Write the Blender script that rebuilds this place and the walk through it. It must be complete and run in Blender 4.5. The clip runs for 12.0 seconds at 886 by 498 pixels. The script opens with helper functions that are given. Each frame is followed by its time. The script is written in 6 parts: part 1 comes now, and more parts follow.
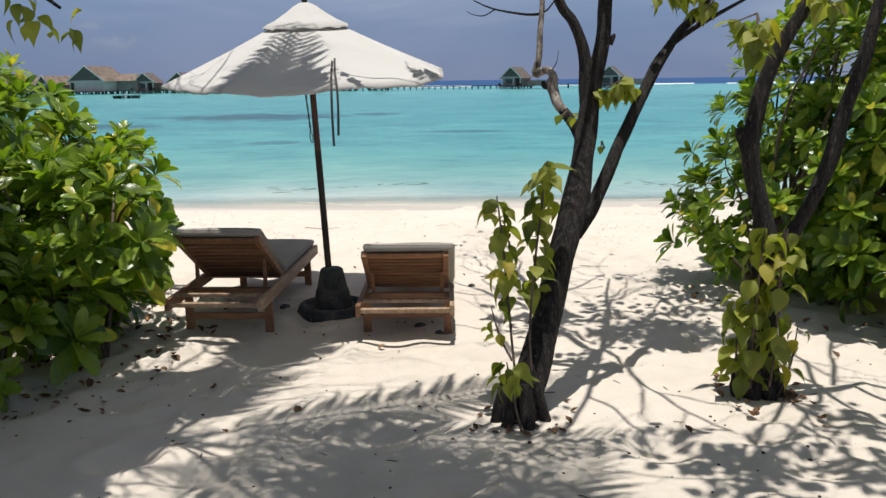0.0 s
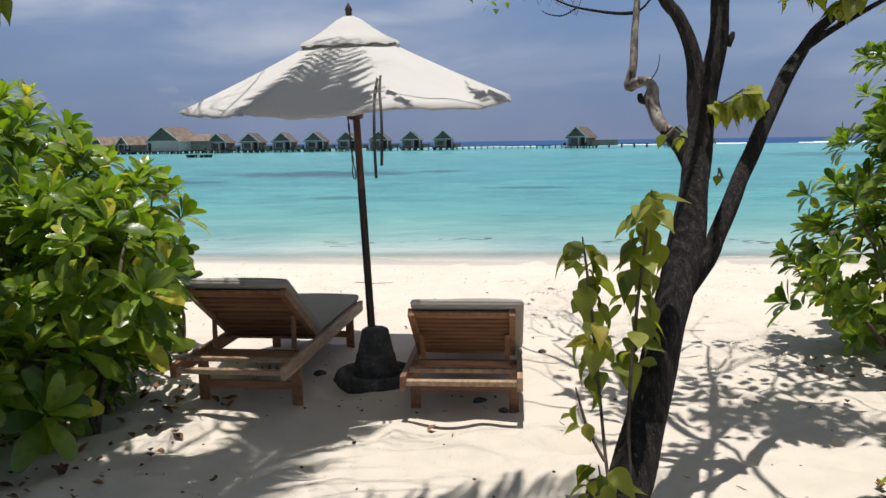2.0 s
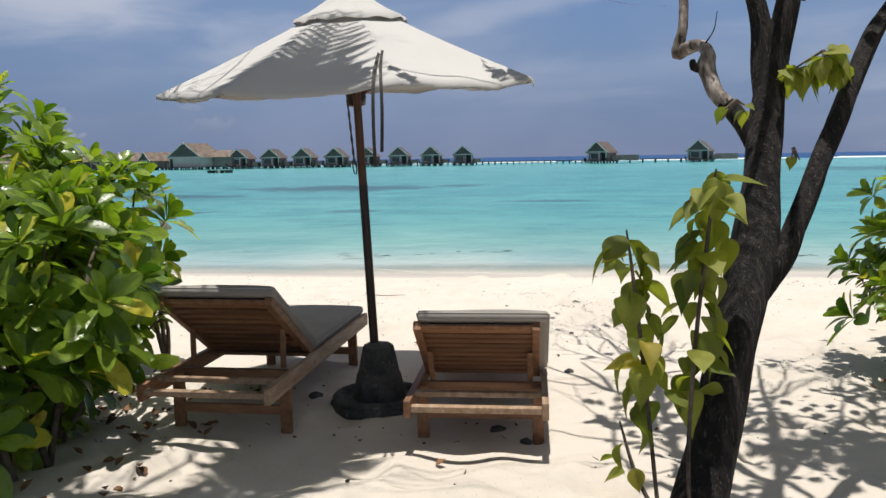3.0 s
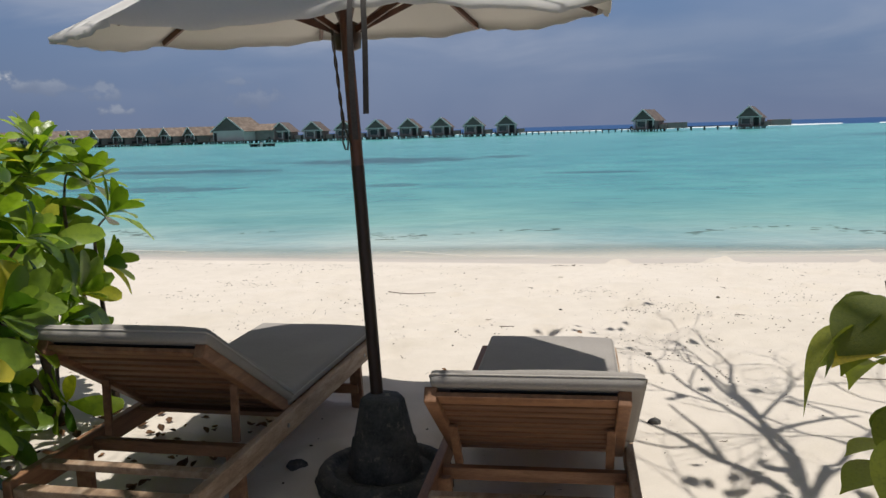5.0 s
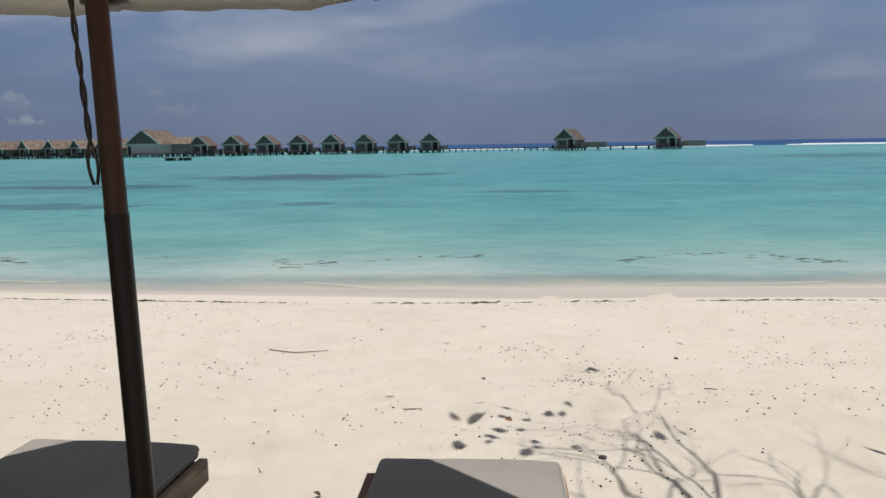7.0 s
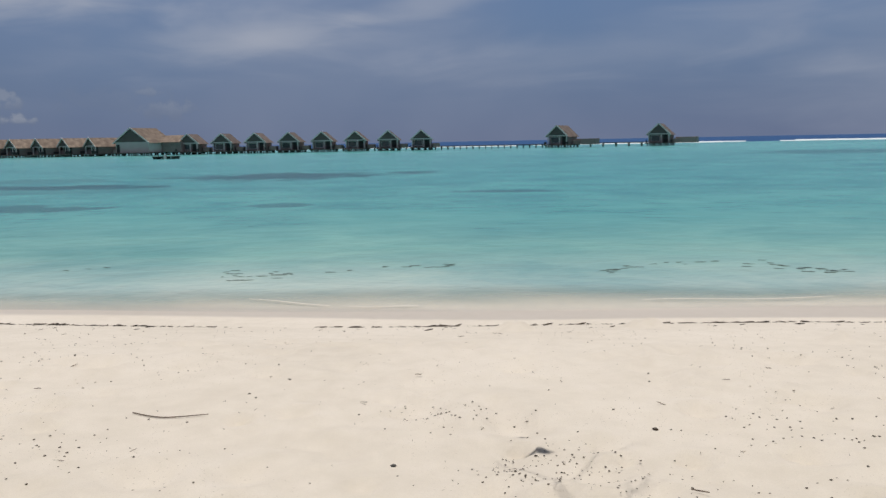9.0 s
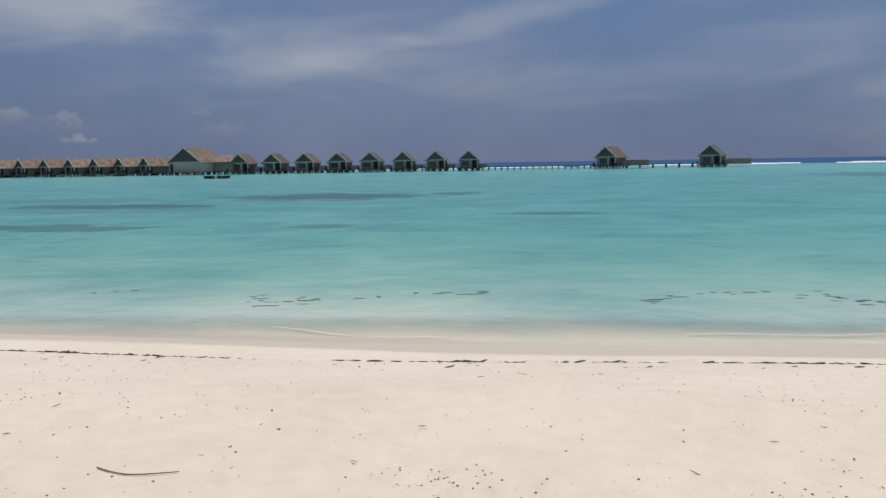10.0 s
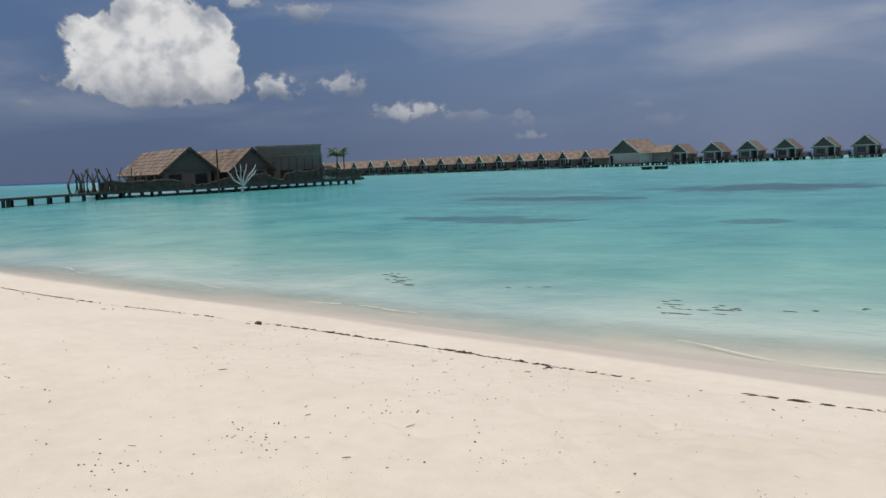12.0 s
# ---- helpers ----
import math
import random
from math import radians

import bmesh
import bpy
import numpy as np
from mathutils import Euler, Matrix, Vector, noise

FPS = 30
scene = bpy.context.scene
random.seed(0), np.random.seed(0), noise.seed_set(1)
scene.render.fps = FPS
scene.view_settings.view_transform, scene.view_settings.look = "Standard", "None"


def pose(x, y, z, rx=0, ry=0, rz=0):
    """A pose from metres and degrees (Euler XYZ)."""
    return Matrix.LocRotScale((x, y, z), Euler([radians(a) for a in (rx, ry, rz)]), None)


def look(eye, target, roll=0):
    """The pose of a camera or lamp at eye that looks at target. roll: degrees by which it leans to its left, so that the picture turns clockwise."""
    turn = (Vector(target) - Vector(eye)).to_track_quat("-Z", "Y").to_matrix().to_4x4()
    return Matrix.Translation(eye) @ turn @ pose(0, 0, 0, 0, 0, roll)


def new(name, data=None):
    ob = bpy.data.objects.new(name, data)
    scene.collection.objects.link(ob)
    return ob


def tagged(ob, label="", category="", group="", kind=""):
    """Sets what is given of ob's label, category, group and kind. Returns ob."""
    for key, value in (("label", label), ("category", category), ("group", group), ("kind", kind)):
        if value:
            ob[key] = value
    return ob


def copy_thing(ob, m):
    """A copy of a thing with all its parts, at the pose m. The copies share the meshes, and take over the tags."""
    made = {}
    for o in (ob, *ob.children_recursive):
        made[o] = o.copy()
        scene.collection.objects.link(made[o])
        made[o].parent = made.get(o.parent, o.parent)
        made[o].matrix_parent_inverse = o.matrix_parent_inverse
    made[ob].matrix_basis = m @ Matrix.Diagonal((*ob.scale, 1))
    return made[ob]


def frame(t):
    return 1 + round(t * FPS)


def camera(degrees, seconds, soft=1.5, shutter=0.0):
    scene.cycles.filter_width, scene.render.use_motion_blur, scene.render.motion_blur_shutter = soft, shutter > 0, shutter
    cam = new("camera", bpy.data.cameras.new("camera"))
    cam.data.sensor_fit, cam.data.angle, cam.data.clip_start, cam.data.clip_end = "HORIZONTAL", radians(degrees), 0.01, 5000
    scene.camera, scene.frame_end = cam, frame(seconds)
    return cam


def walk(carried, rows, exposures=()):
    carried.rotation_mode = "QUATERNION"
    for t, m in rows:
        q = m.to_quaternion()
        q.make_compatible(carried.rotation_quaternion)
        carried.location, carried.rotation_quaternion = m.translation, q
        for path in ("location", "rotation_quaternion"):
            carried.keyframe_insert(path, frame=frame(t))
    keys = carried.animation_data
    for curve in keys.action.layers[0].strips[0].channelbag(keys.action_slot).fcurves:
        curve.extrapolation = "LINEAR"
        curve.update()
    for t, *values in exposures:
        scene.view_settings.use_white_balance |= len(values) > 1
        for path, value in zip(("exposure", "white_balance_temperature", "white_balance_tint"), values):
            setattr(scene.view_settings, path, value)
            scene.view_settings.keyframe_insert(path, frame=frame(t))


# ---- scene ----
cam = camera(56.6, 12.0)
PATH = [
    (0, (0.194, 0.757, 1.998), (-0.078, 2.697, 1.596), -0.7),
    (0.5, (0.19, 1.056, 1.988), (-0.154, 2.991, 1.615), -0.1),
    (1, (0.143, 1.302, 1.926), (-0.247, 3.236, 1.598), 0.2),
    (1.5, (0.043, 1.627, 1.851), (-0.363, 3.564, 1.562), -0.9),
    (2, (0.026, 1.836, 1.766), (-0.4, 3.773, 1.507), -0.8),
    (2.5, (0.009, 2.168, 1.719), (-0.44, 4.105, 1.503), -0.3),
    (3, (-0.084, 2.519, 1.608), (-0.557, 4.449, 1.388), -0.9),
    (3.2, (-0.13, 2.688, 1.619), (-0.604, 4.618, 1.399), -1.2),
    (5, (-0.408, 4.052, 1.59), (-0.983, 5.946, 1.303), -1.7),
    (5.5, (-0.5, 4.445, 1.593), (-1.089, 6.335, 1.311), -1.8),
    (6, (-0.613, 4.793, 1.61), (-1.134, 6.704, 1.332), -3.0),
    (6.5, (-0.631, 5.17, 1.605), (-1.081, 7.102, 1.345), -1.9),
    (7, (-0.628, 5.52, 1.597), (-1.024, 7.464, 1.345), -0.9),
    (7.2, (-0.642, 5.681, 1.585), (-1.006, 7.632, 1.333), -1.0),
    (8.8, (-0.448, 6.816, 1.598), (-0.824, 8.762, 1.329), -0.5),
    (9, (-0.448, 6.95, 1.62), (-0.83, 8.897, 1.361), -1.1),
    (9.5, (-0.386, 7.228, 1.629), (-0.82, 9.167, 1.401), -1.7),
    (10, (-0.333, 7.558, 1.642), (-0.827, 9.484, 1.434), -0.9),
    (10.5, (-0.378, 7.894, 1.632), (-0.958, 9.793, 1.399), -1.9),
    (11, (-0.419, 8.22, 1.642), (-1.283, 10.005, 1.387), -3.1),
    (11.5, (-0.445, 8.532, 1.658), (-1.626, 10.13, 1.429), -2.1),
    (12, (-0.545, 8.744, 1.661), (-1.936, 10.167, 1.46), -2.4),
]
walk(cam, [(t, look(eye, target, roll)) for t, eye, target, roll in PATH],
     exposures=[(0, 0.14), (3.0, 0.14), (5.0, -0.12), (5.5, -0.02), (6.0, -0.22), (6.5, -0.25), (7.2, -0.3), (9.0, -0.32), (12.0, -0.32)])

# ---- light ----
SUN_DIR = Vector((0.0, -0.025, 1.0)).normalized()
sun = new("sun", bpy.data.lights.new("sun", "SUN"))
sun.data.energy, sun.data.angle, sun.data.color = 4.2, radians(0.55), (1.0, 0.965, 0.915)
sun.matrix_world = look(SUN_DIR * 40, (0, 0, 0))


class Nodes:
    """Short calls to build a node tree."""

    def __init__(self, tree):
        self.tree = tree

    def add(self, kind, **inputs):
        node = self.tree.nodes.new(kind)
        for key, value in inputs.items():
            self.put(node, key, value)
        return node

    def put(self, node, key, value):
        socket = node.inputs[int(key[1:])] if key[0] == "i" and key[1:].isdigit() else node.inputs[key.replace("_", " ")]
        if isinstance(value, bpy.types.NodeSocket):
            self.tree.links.new(value, socket)
        else:
            socket.default_value = value

    def math(self, op, a, b=0.0, c=0.0, clamp=False):
        node = self.add("ShaderNodeMath", i0=a, i1=b, i2=c)
        node.operation, node.use_clamp = op, clamp
        return node.outputs[0]

    def vec(self, op, a, b=(0, 0, 0)):
        node = self.add("ShaderNodeVectorMath", i0=a, i1=b)
        node.operation = op
        return node.outputs[0]

    def step(self, value, lo, hi, a=0.0, b=1.0):
        node = self.add("ShaderNodeMapRange", i0=value, i1=lo, i2=hi, i3=a, i4=b)
        node.interpolation_type = "SMOOTHSTEP"
        return node.outputs[0]

    def mix(self, fac, a, b, blend="MIX"):
        node = self.tree.nodes.new("ShaderNodeMix")
        node.data_type, node.blend_type = "RGBA", blend
        self.put(node, "i0", fac)
        for key, value in (("i6", a), ("i7", b)):
            self.put(node, key, (*value, 1) if isinstance(value, tuple) and len(value) == 3 else value)
        return node.outputs[2]

    def noise(self, where, scale, detail=4.0, rough=0.55, distortion=0.0):
        node = self.add("ShaderNodeTexNoise", Vector=where, Scale=scale, Detail=detail, Roughness=rough, Distortion=distortion)
        return node.outputs[0]

    def ramp(self, fac, stops):
        node = self.add("ShaderNodeValToRGB", i0=fac)
        ends = node.color_ramp.elements
        while len(ends) < len(stops):
            ends.new(0.5)
        for e, (at, col) in zip(ends, stops):
            e.position, e.color = at, (*col, 1)
        return node.outputs[0]


# sky: clear tropical air with thin high streaks and a few fair-weather clouds
world = bpy.data.worlds.new("sky")
scene.world = world
world.use_nodes = True
w = Nodes(world.node_tree)
sky = w.add("ShaderNodeTexSky")
sky.sky_type, sky.sun_disc = "NISHITA", False
sky.sun_elevation, sky.sun_rotation = math.asin(SUN_DIR.z), math.atan2(SUN_DIR.x, SUN_DIR.y)
sky.air_density, sky.dust_density, sky.ozone_density = 1.0, 0.15, 3.0
way = w.add("ShaderNodeTexCoord").outputs["Generated"]
axis = w.add("ShaderNodeSeparateXYZ", Vector=way).outputs
high = w.math("ADD", w.math("MAXIMUM", axis[2], 0.0), 0.1)
flat = w.add("ShaderNodeCombineXYZ", X=w.math("DIVIDE", axis[0], high), Y=w.math("DIVIDE", axis[1], high)).outputs[0]
azim = w.math("MULTIPLY", w.math("ARCTAN2", axis[0], axis[1]), 57.2958)
elev = w.math("MULTIPLY", w.math("ARCSINE", axis[2]), 57.2958)
where = w.add("ShaderNodeCombineXYZ", X=azim, Y=elev).outputs[0]
turn = w.add("ShaderNodeMapping", Vector=where, Rotation=(0, 0, radians(-13)), Scale=(0.045, 0.2, 1.0), Location=(0.35, 0.1, 0)).outputs[0]
streak = w.math("MULTIPLY", w.step(w.noise(turn, 1.0, 5, 0.5, 0.6), 0.46, 0.74), w.step(elev, 1.5, 6.0))
veil = w.math("MULTIPLY", w.step(w.noise(where, 0.05, 4, 0.5), 0.36, 0.66), w.step(azim, -56.0, -22.0, 0.0, 1.0))
over = w.step(elev, 14.0, 50.0)
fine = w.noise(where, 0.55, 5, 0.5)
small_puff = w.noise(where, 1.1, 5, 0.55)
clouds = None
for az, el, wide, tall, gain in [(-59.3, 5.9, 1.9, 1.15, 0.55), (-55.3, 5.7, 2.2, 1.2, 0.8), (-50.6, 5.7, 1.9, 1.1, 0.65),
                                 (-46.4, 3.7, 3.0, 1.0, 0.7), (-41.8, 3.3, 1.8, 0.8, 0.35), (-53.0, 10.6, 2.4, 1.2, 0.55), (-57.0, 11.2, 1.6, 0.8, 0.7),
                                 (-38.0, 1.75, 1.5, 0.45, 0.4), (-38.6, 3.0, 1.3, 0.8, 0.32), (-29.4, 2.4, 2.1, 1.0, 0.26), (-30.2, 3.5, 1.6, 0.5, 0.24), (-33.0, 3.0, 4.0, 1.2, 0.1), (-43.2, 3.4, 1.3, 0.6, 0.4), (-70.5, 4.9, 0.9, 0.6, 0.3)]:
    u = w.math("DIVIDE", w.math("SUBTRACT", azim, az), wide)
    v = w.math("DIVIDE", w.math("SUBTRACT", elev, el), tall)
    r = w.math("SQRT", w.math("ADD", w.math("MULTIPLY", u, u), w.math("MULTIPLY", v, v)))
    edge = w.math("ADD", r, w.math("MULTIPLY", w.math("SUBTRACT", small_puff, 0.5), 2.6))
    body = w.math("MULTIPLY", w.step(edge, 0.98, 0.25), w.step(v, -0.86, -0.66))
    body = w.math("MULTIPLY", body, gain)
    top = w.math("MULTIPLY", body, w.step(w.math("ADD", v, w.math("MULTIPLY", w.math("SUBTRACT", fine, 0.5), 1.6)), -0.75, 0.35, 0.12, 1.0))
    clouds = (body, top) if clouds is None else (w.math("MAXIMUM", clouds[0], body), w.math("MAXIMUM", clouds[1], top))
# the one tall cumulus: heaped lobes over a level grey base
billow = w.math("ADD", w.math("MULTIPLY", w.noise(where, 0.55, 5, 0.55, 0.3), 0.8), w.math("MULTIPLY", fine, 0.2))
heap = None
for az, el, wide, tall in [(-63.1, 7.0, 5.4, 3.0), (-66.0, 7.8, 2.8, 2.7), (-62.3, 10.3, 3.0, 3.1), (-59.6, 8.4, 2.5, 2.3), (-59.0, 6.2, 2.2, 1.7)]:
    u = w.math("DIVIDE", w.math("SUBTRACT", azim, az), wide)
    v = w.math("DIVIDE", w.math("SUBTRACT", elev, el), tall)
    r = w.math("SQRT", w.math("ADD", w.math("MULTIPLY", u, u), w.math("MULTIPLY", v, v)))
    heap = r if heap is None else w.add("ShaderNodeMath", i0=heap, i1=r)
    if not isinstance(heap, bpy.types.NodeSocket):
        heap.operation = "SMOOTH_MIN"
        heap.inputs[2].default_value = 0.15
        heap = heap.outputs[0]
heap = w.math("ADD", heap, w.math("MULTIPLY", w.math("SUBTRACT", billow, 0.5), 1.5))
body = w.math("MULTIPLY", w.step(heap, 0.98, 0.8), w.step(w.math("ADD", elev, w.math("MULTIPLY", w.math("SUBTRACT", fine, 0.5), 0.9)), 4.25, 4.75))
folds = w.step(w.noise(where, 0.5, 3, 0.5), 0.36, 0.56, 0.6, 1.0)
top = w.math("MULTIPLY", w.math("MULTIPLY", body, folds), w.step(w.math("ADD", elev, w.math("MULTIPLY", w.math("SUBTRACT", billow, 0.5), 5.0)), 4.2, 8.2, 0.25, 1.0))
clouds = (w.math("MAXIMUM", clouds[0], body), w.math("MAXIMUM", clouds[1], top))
air = w.mix(1.0, sky.outputs[0], (0.86, 0.91, 1.06), "MULTIPLY")
low = w.step(elev, 16.0, 0.5)
air = w.mix(w.math("MULTIPLY", low, 0.85), air, (1.5, 2.17, 4.2))
air = w.mix(w.math("MULTIPLY", over, 0.65), air, (4.9, 4.7, 4.5))
air = w.mix(w.math("MULTIPLY", veil, 0.34), air, (3.7, 4.25, 5.8))
air = w.mix(w.math("MULTIPLY", streak, 0.5), air, (6.6, 7.0, 8.2))
for az, el, wide, tall, slope, gain in [(-38.0, 10.6, 9.5, 3.6, 0.05, 0.75), (-23.0, 7.2, 7.5, 1.5, 0.16, 0.5), (-10.0, 9.6, 9.0, 1.2, 0.2, 0.35), (-24.0, 6.6, 14.0, 1.6, 0.1, 0.25), (2.0, 6.0, 16.0, 2.2, 0.08, 0.16), (-46.0, 12.5, 5.0, 1.5, 0.1, 0.3), (20.0, 4.5, 15.0, 6.0, 0.0, 0.18)]:
    u = w.math("DIVIDE", w.math("SUBTRACT", azim, az), wide)
    v = w.math("SUBTRACT", w.math("SUBTRACT", elev, el), w.math("MULTIPLY", w.math("SUBTRACT", azim, az), slope))
    v = w.math("DIVIDE", v, tall)
    r = w.math("SQRT", w.math("ADD", w.math("MULTIPLY", u, u), w.math("MULTIPLY", v, v)))
    r = w.math("ADD", r, w.math("MULTIPLY", w.math("SUBTRACT", w.noise(turn, 2.2, 4, 0.5, 0.5), 0.5), 1.6))
    air = w.mix(w.step(r, 1.15, 0.1, 0.0, gain), air, (6.4, 6.8, 7.9))
air = w.mix(1.0, air, w.ramp(w.step(azim, -64.0, -30.0), [(0, (0.8, 0.83, 0.88)), (1, (1.1, 1.1, 1.1))]), "MULTIPLY")
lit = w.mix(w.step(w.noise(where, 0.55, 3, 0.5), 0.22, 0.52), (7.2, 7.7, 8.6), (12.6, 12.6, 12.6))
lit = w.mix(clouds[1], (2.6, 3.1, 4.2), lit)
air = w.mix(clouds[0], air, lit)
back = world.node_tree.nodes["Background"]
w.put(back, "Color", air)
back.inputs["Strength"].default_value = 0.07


# ---- materials ----
def material(name, colors, rough=0.7, scale=3.0, fine=40.0, bump=0.3, bump_size=0.01, metal=0.0, spec=0.5, stretch=(1, 1, 1), random_tone=0.0, wear_light=None, island=0.0):
    """colors: dark to light, mixed by a coarse and a fine noise; wear_light: (colour, share) for worn, stained or
    painted sunlit spots.
    """
    m = bpy.data.materials.new(name)
    m.use_nodes = True
    n = Nodes(m.node_tree)
    out = m.node_tree.nodes["Principled BSDF"]
    at = n.add("ShaderNodeTexCoord").outputs["Object"]
    at = n.add("ShaderNodeMapping", Vector=at, Scale=stretch).outputs[0]
    big, small = n.noise(at, scale, 4), n.noise(at, fine, 5, 0.6)
    tone = n.math("ADD", n.math("MULTIPLY", big, 0.6), n.math("MULTIPLY", small, 0.4))
    col = n.ramp(n.step(tone, 0.3, 0.7), [(k / max(1, len(colors) - 1), c) for k, c in enumerate(colors)])
    if wear_light:
        col = n.mix(n.step(n.noise(at, scale * 2.3, 6, 0.65), 0.66 - wear_light[1] * 0.3, 0.74 - wear_light[1] * 0.3), col, wear_light[0])
    for share, source in ((random_tone, "ShaderNodeObjectInfo"), (island, "ShaderNodeNewGeometry")):
        if share:
            rnd = n.add(source).outputs["Random" if source.endswith("Info") else "Random Per Island"]
            col = n.mix(1.0, col, n.ramp(rnd, [(0, (1 - share,) * 3), (1, (1 + share,) * 3)]), "MULTIPLY")
    n.put(out, "Base Color", col)
    n.put(out, "Roughness", n.math("ADD", rough - 0.08, n.math("MULTIPLY", small, 0.16)))
    out.inputs["Metallic"].default_value, out.inputs["Specular IOR Level"].default_value = metal, spec
    if bump:
        b = n.add("ShaderNodeBump", Strength=bump, Distance=bump_size, Height=tone)
        n.put(out, "Normal", b.outputs[0])
    return m


def leaf_material(name, dark, light, yellow, glow=0.35, rough=0.42):
    m = bpy.data.materials.new(name)
    m.use_nodes = True
    n = Nodes(m.node_tree)
    out = m.node_tree.nodes["Principled BSDF"]
    at = n.add("ShaderNodeTexCoord").outputs["Object"]
    rnd = n.add("ShaderNodeNewGeometry").outputs["Random Per Island"]
    own = n.add("ShaderNodeObjectInfo").outputs["Random"]
    tone = n.math("FRACT", n.math("ADD", rnd, own))
    col = n.ramp(tone, [(0.0, dark), (0.62, light), (0.93, light), (1.0, yellow)])
    col = n.mix(n.step(n.noise(at, 26, 4), 0.42, 0.75, 0.0, 0.45), col, dark)
    n.put(out, "Base Color", col)
    out.inputs["Roughness"].default_value = rough
    b = n.add("ShaderNodeBump", Strength=0.35, Distance=0.006, Height=n.noise(at, 60, 3))
    n.put(out, "Normal", b.outputs[0])
    through_light = n.add("ShaderNodeBsdfTranslucent", Color=n.mix(1.0, col, (1.5, 1.7, 0.5), "MULTIPLY"))
    blend = n.add("ShaderNodeMixShader", i0=glow, i1=out.outputs[0], i2=through_light.outputs[0])
    n.put(m.node_tree.nodes["Material Output"], "Surface", blend.outputs[0])
    return m


def cloth_material(name, colors, glow, scale=2.0):
    m = material(name, colors, 0.95, scale, 140.0, 0.35, 0.003, spec=0.03)
    n = Nodes(m.node_tree)
    out = m.node_tree.nodes["Principled BSDF"]
    if glow:
        soft = n.add("ShaderNodeBsdfTranslucent", Color=(*colors[-1], 1))
        blend = n.add("ShaderNodeMixShader", i0=glow, i1=out.outputs[0], i2=soft.outputs[0])
        n.put(m.node_tree.nodes["Material Output"], "Surface", blend.outputs[0])
    return m


TEAK = material("teak", [(0.15, 0.07, 0.033), (0.225, 0.108, 0.052), (0.32, 0.165, 0.083)], 0.6, 4, 50, 0.3, 0.004, stretch=(7, 0.8, 7), random_tone=0.16)
TEAK_CROSS = material("teak_slat", [(0.15, 0.07, 0.033), (0.225, 0.108, 0.052), (0.32, 0.165, 0.083)], 0.6, 4, 50, 0.3, 0.004, stretch=(0.8, 7, 7), random_tone=0.22)
TEAK_GREY = material("weathered_teak", [(0.2, 0.12, 0.07), (0.36, 0.24, 0.15), (0.46, 0.35, 0.25)], 0.7, 5, 60, 0.35, 0.004, stretch=(6, 1, 6), random_tone=0.12)
CUSHION = cloth_material("cushion_cloth", [(0.29, 0.266, 0.24), (0.37, 0.34, 0.308)], 0.0)
# near-black cloth: shade between the slats is put into its colour
LINING_SHADE = cloth_material("lining_gap_shade", [(0.025, 0.024, 0.024), (0.045, 0.042, 0.04)], 0.0)
PIPING = cloth_material("piping_cloth", [(0.42, 0.385, 0.345), (0.5, 0.46, 0.415)], 0.0)
CANVAS = cloth_material("canvas", [(0.66, 0.64, 0.61), (0.74, 0.72, 0.685)], 0.2, 1.6)
STRAP = cloth_material("strap_cloth", [(0.05, 0.047, 0.045), (0.1, 0.093, 0.088)], 0.0)
POLE = material("dark_pole_wood", [(0.022, 0.012, 0.008), (0.05, 0.024, 0.014)], 0.45, 4, 50, 0.25, 0.003, stretch=(6, 6, 1))
POLE_RED = material("red_brown_pole_wood", [(0.06, 0.022, 0.012), (0.13, 0.05, 0.026)], 0.45, 4, 50, 0.25, 0.003, stretch=(6, 6, 1))
STEEL = material("dull_steel", [(0.2, 0.2, 0.2), (0.4, 0.39, 0.37)], 0.4, 8, 80, 0.1, 0.001, metal=1.0)
STONE = material("dark_cast_stone", [(0.022, 0.022, 0.022), (0.06, 0.058, 0.054), (0.1, 0.095, 0.085)], 0.9, 9, 90, 0.8, 0.01, wear_light=((0.17, 0.15, 0.12), 0.25))
# pale spots on the bark paint in its sunlit patches
BARK = material("dark_bark", [(0.006, 0.005, 0.0045), (0.018, 0.014, 0.012), (0.068, 0.052, 0.042)], 0.92, 15, 70, 1.0, 0.07, stretch=(2.6, 2.6, 0.5), wear_light=((0.15, 0.122, 0.104), 0.24))
TWIG = material("twig_bark", [(0.05, 0.035, 0.025), (0.2, 0.15, 0.11)], 0.85, 12, 80, 0.6, 0.006)
PEELED = material("peeling_bark", [(0.03, 0.024, 0.02), (0.2, 0.165, 0.14), (0.5, 0.45, 0.4)], 0.85, 14, 60, 0.8, 0.012, stretch=(1, 1, 0.35), wear_light=((0.02, 0.016, 0.014), 0.3))
PALE_BARK = material("bleached_wood", [(0.4, 0.39, 0.37), (0.6, 0.59, 0.57)], 0.85, 3, 20, 0.4, 0.02)
SHRUB_LEAF = leaf_material("shrub_leaf", (0.045, 0.105, 0.016), (0.25, 0.345, 0.04), (0.66, 0.54, 0.06), 0.36, 0.27)
HEART_LEAF = leaf_material("heart_leaf", (0.12, 0.155, 0.03), (0.33, 0.335, 0.06), (0.48, 0.37, 0.06), 0.45, 0.5)
CROWN_LEAF = leaf_material("crown_leaf", (0.04, 0.08, 0.015), (0.13, 0.19, 0.03), (0.3, 0.27, 0.04), 0.4, 0.5)
PALM_LEAF = leaf_material("palm_leaf", (0.03, 0.07, 0.012), (0.07, 0.13, 0.02), (0.2, 0.17, 0.04), 0.3)
DRY_LEAF = material("dry_leaf", [(0.05, 0.028, 0.015), (0.16, 0.08, 0.035), (0.28, 0.15, 0.07)], 0.8, 20, 90, 0.5, 0.004, island=0.4)
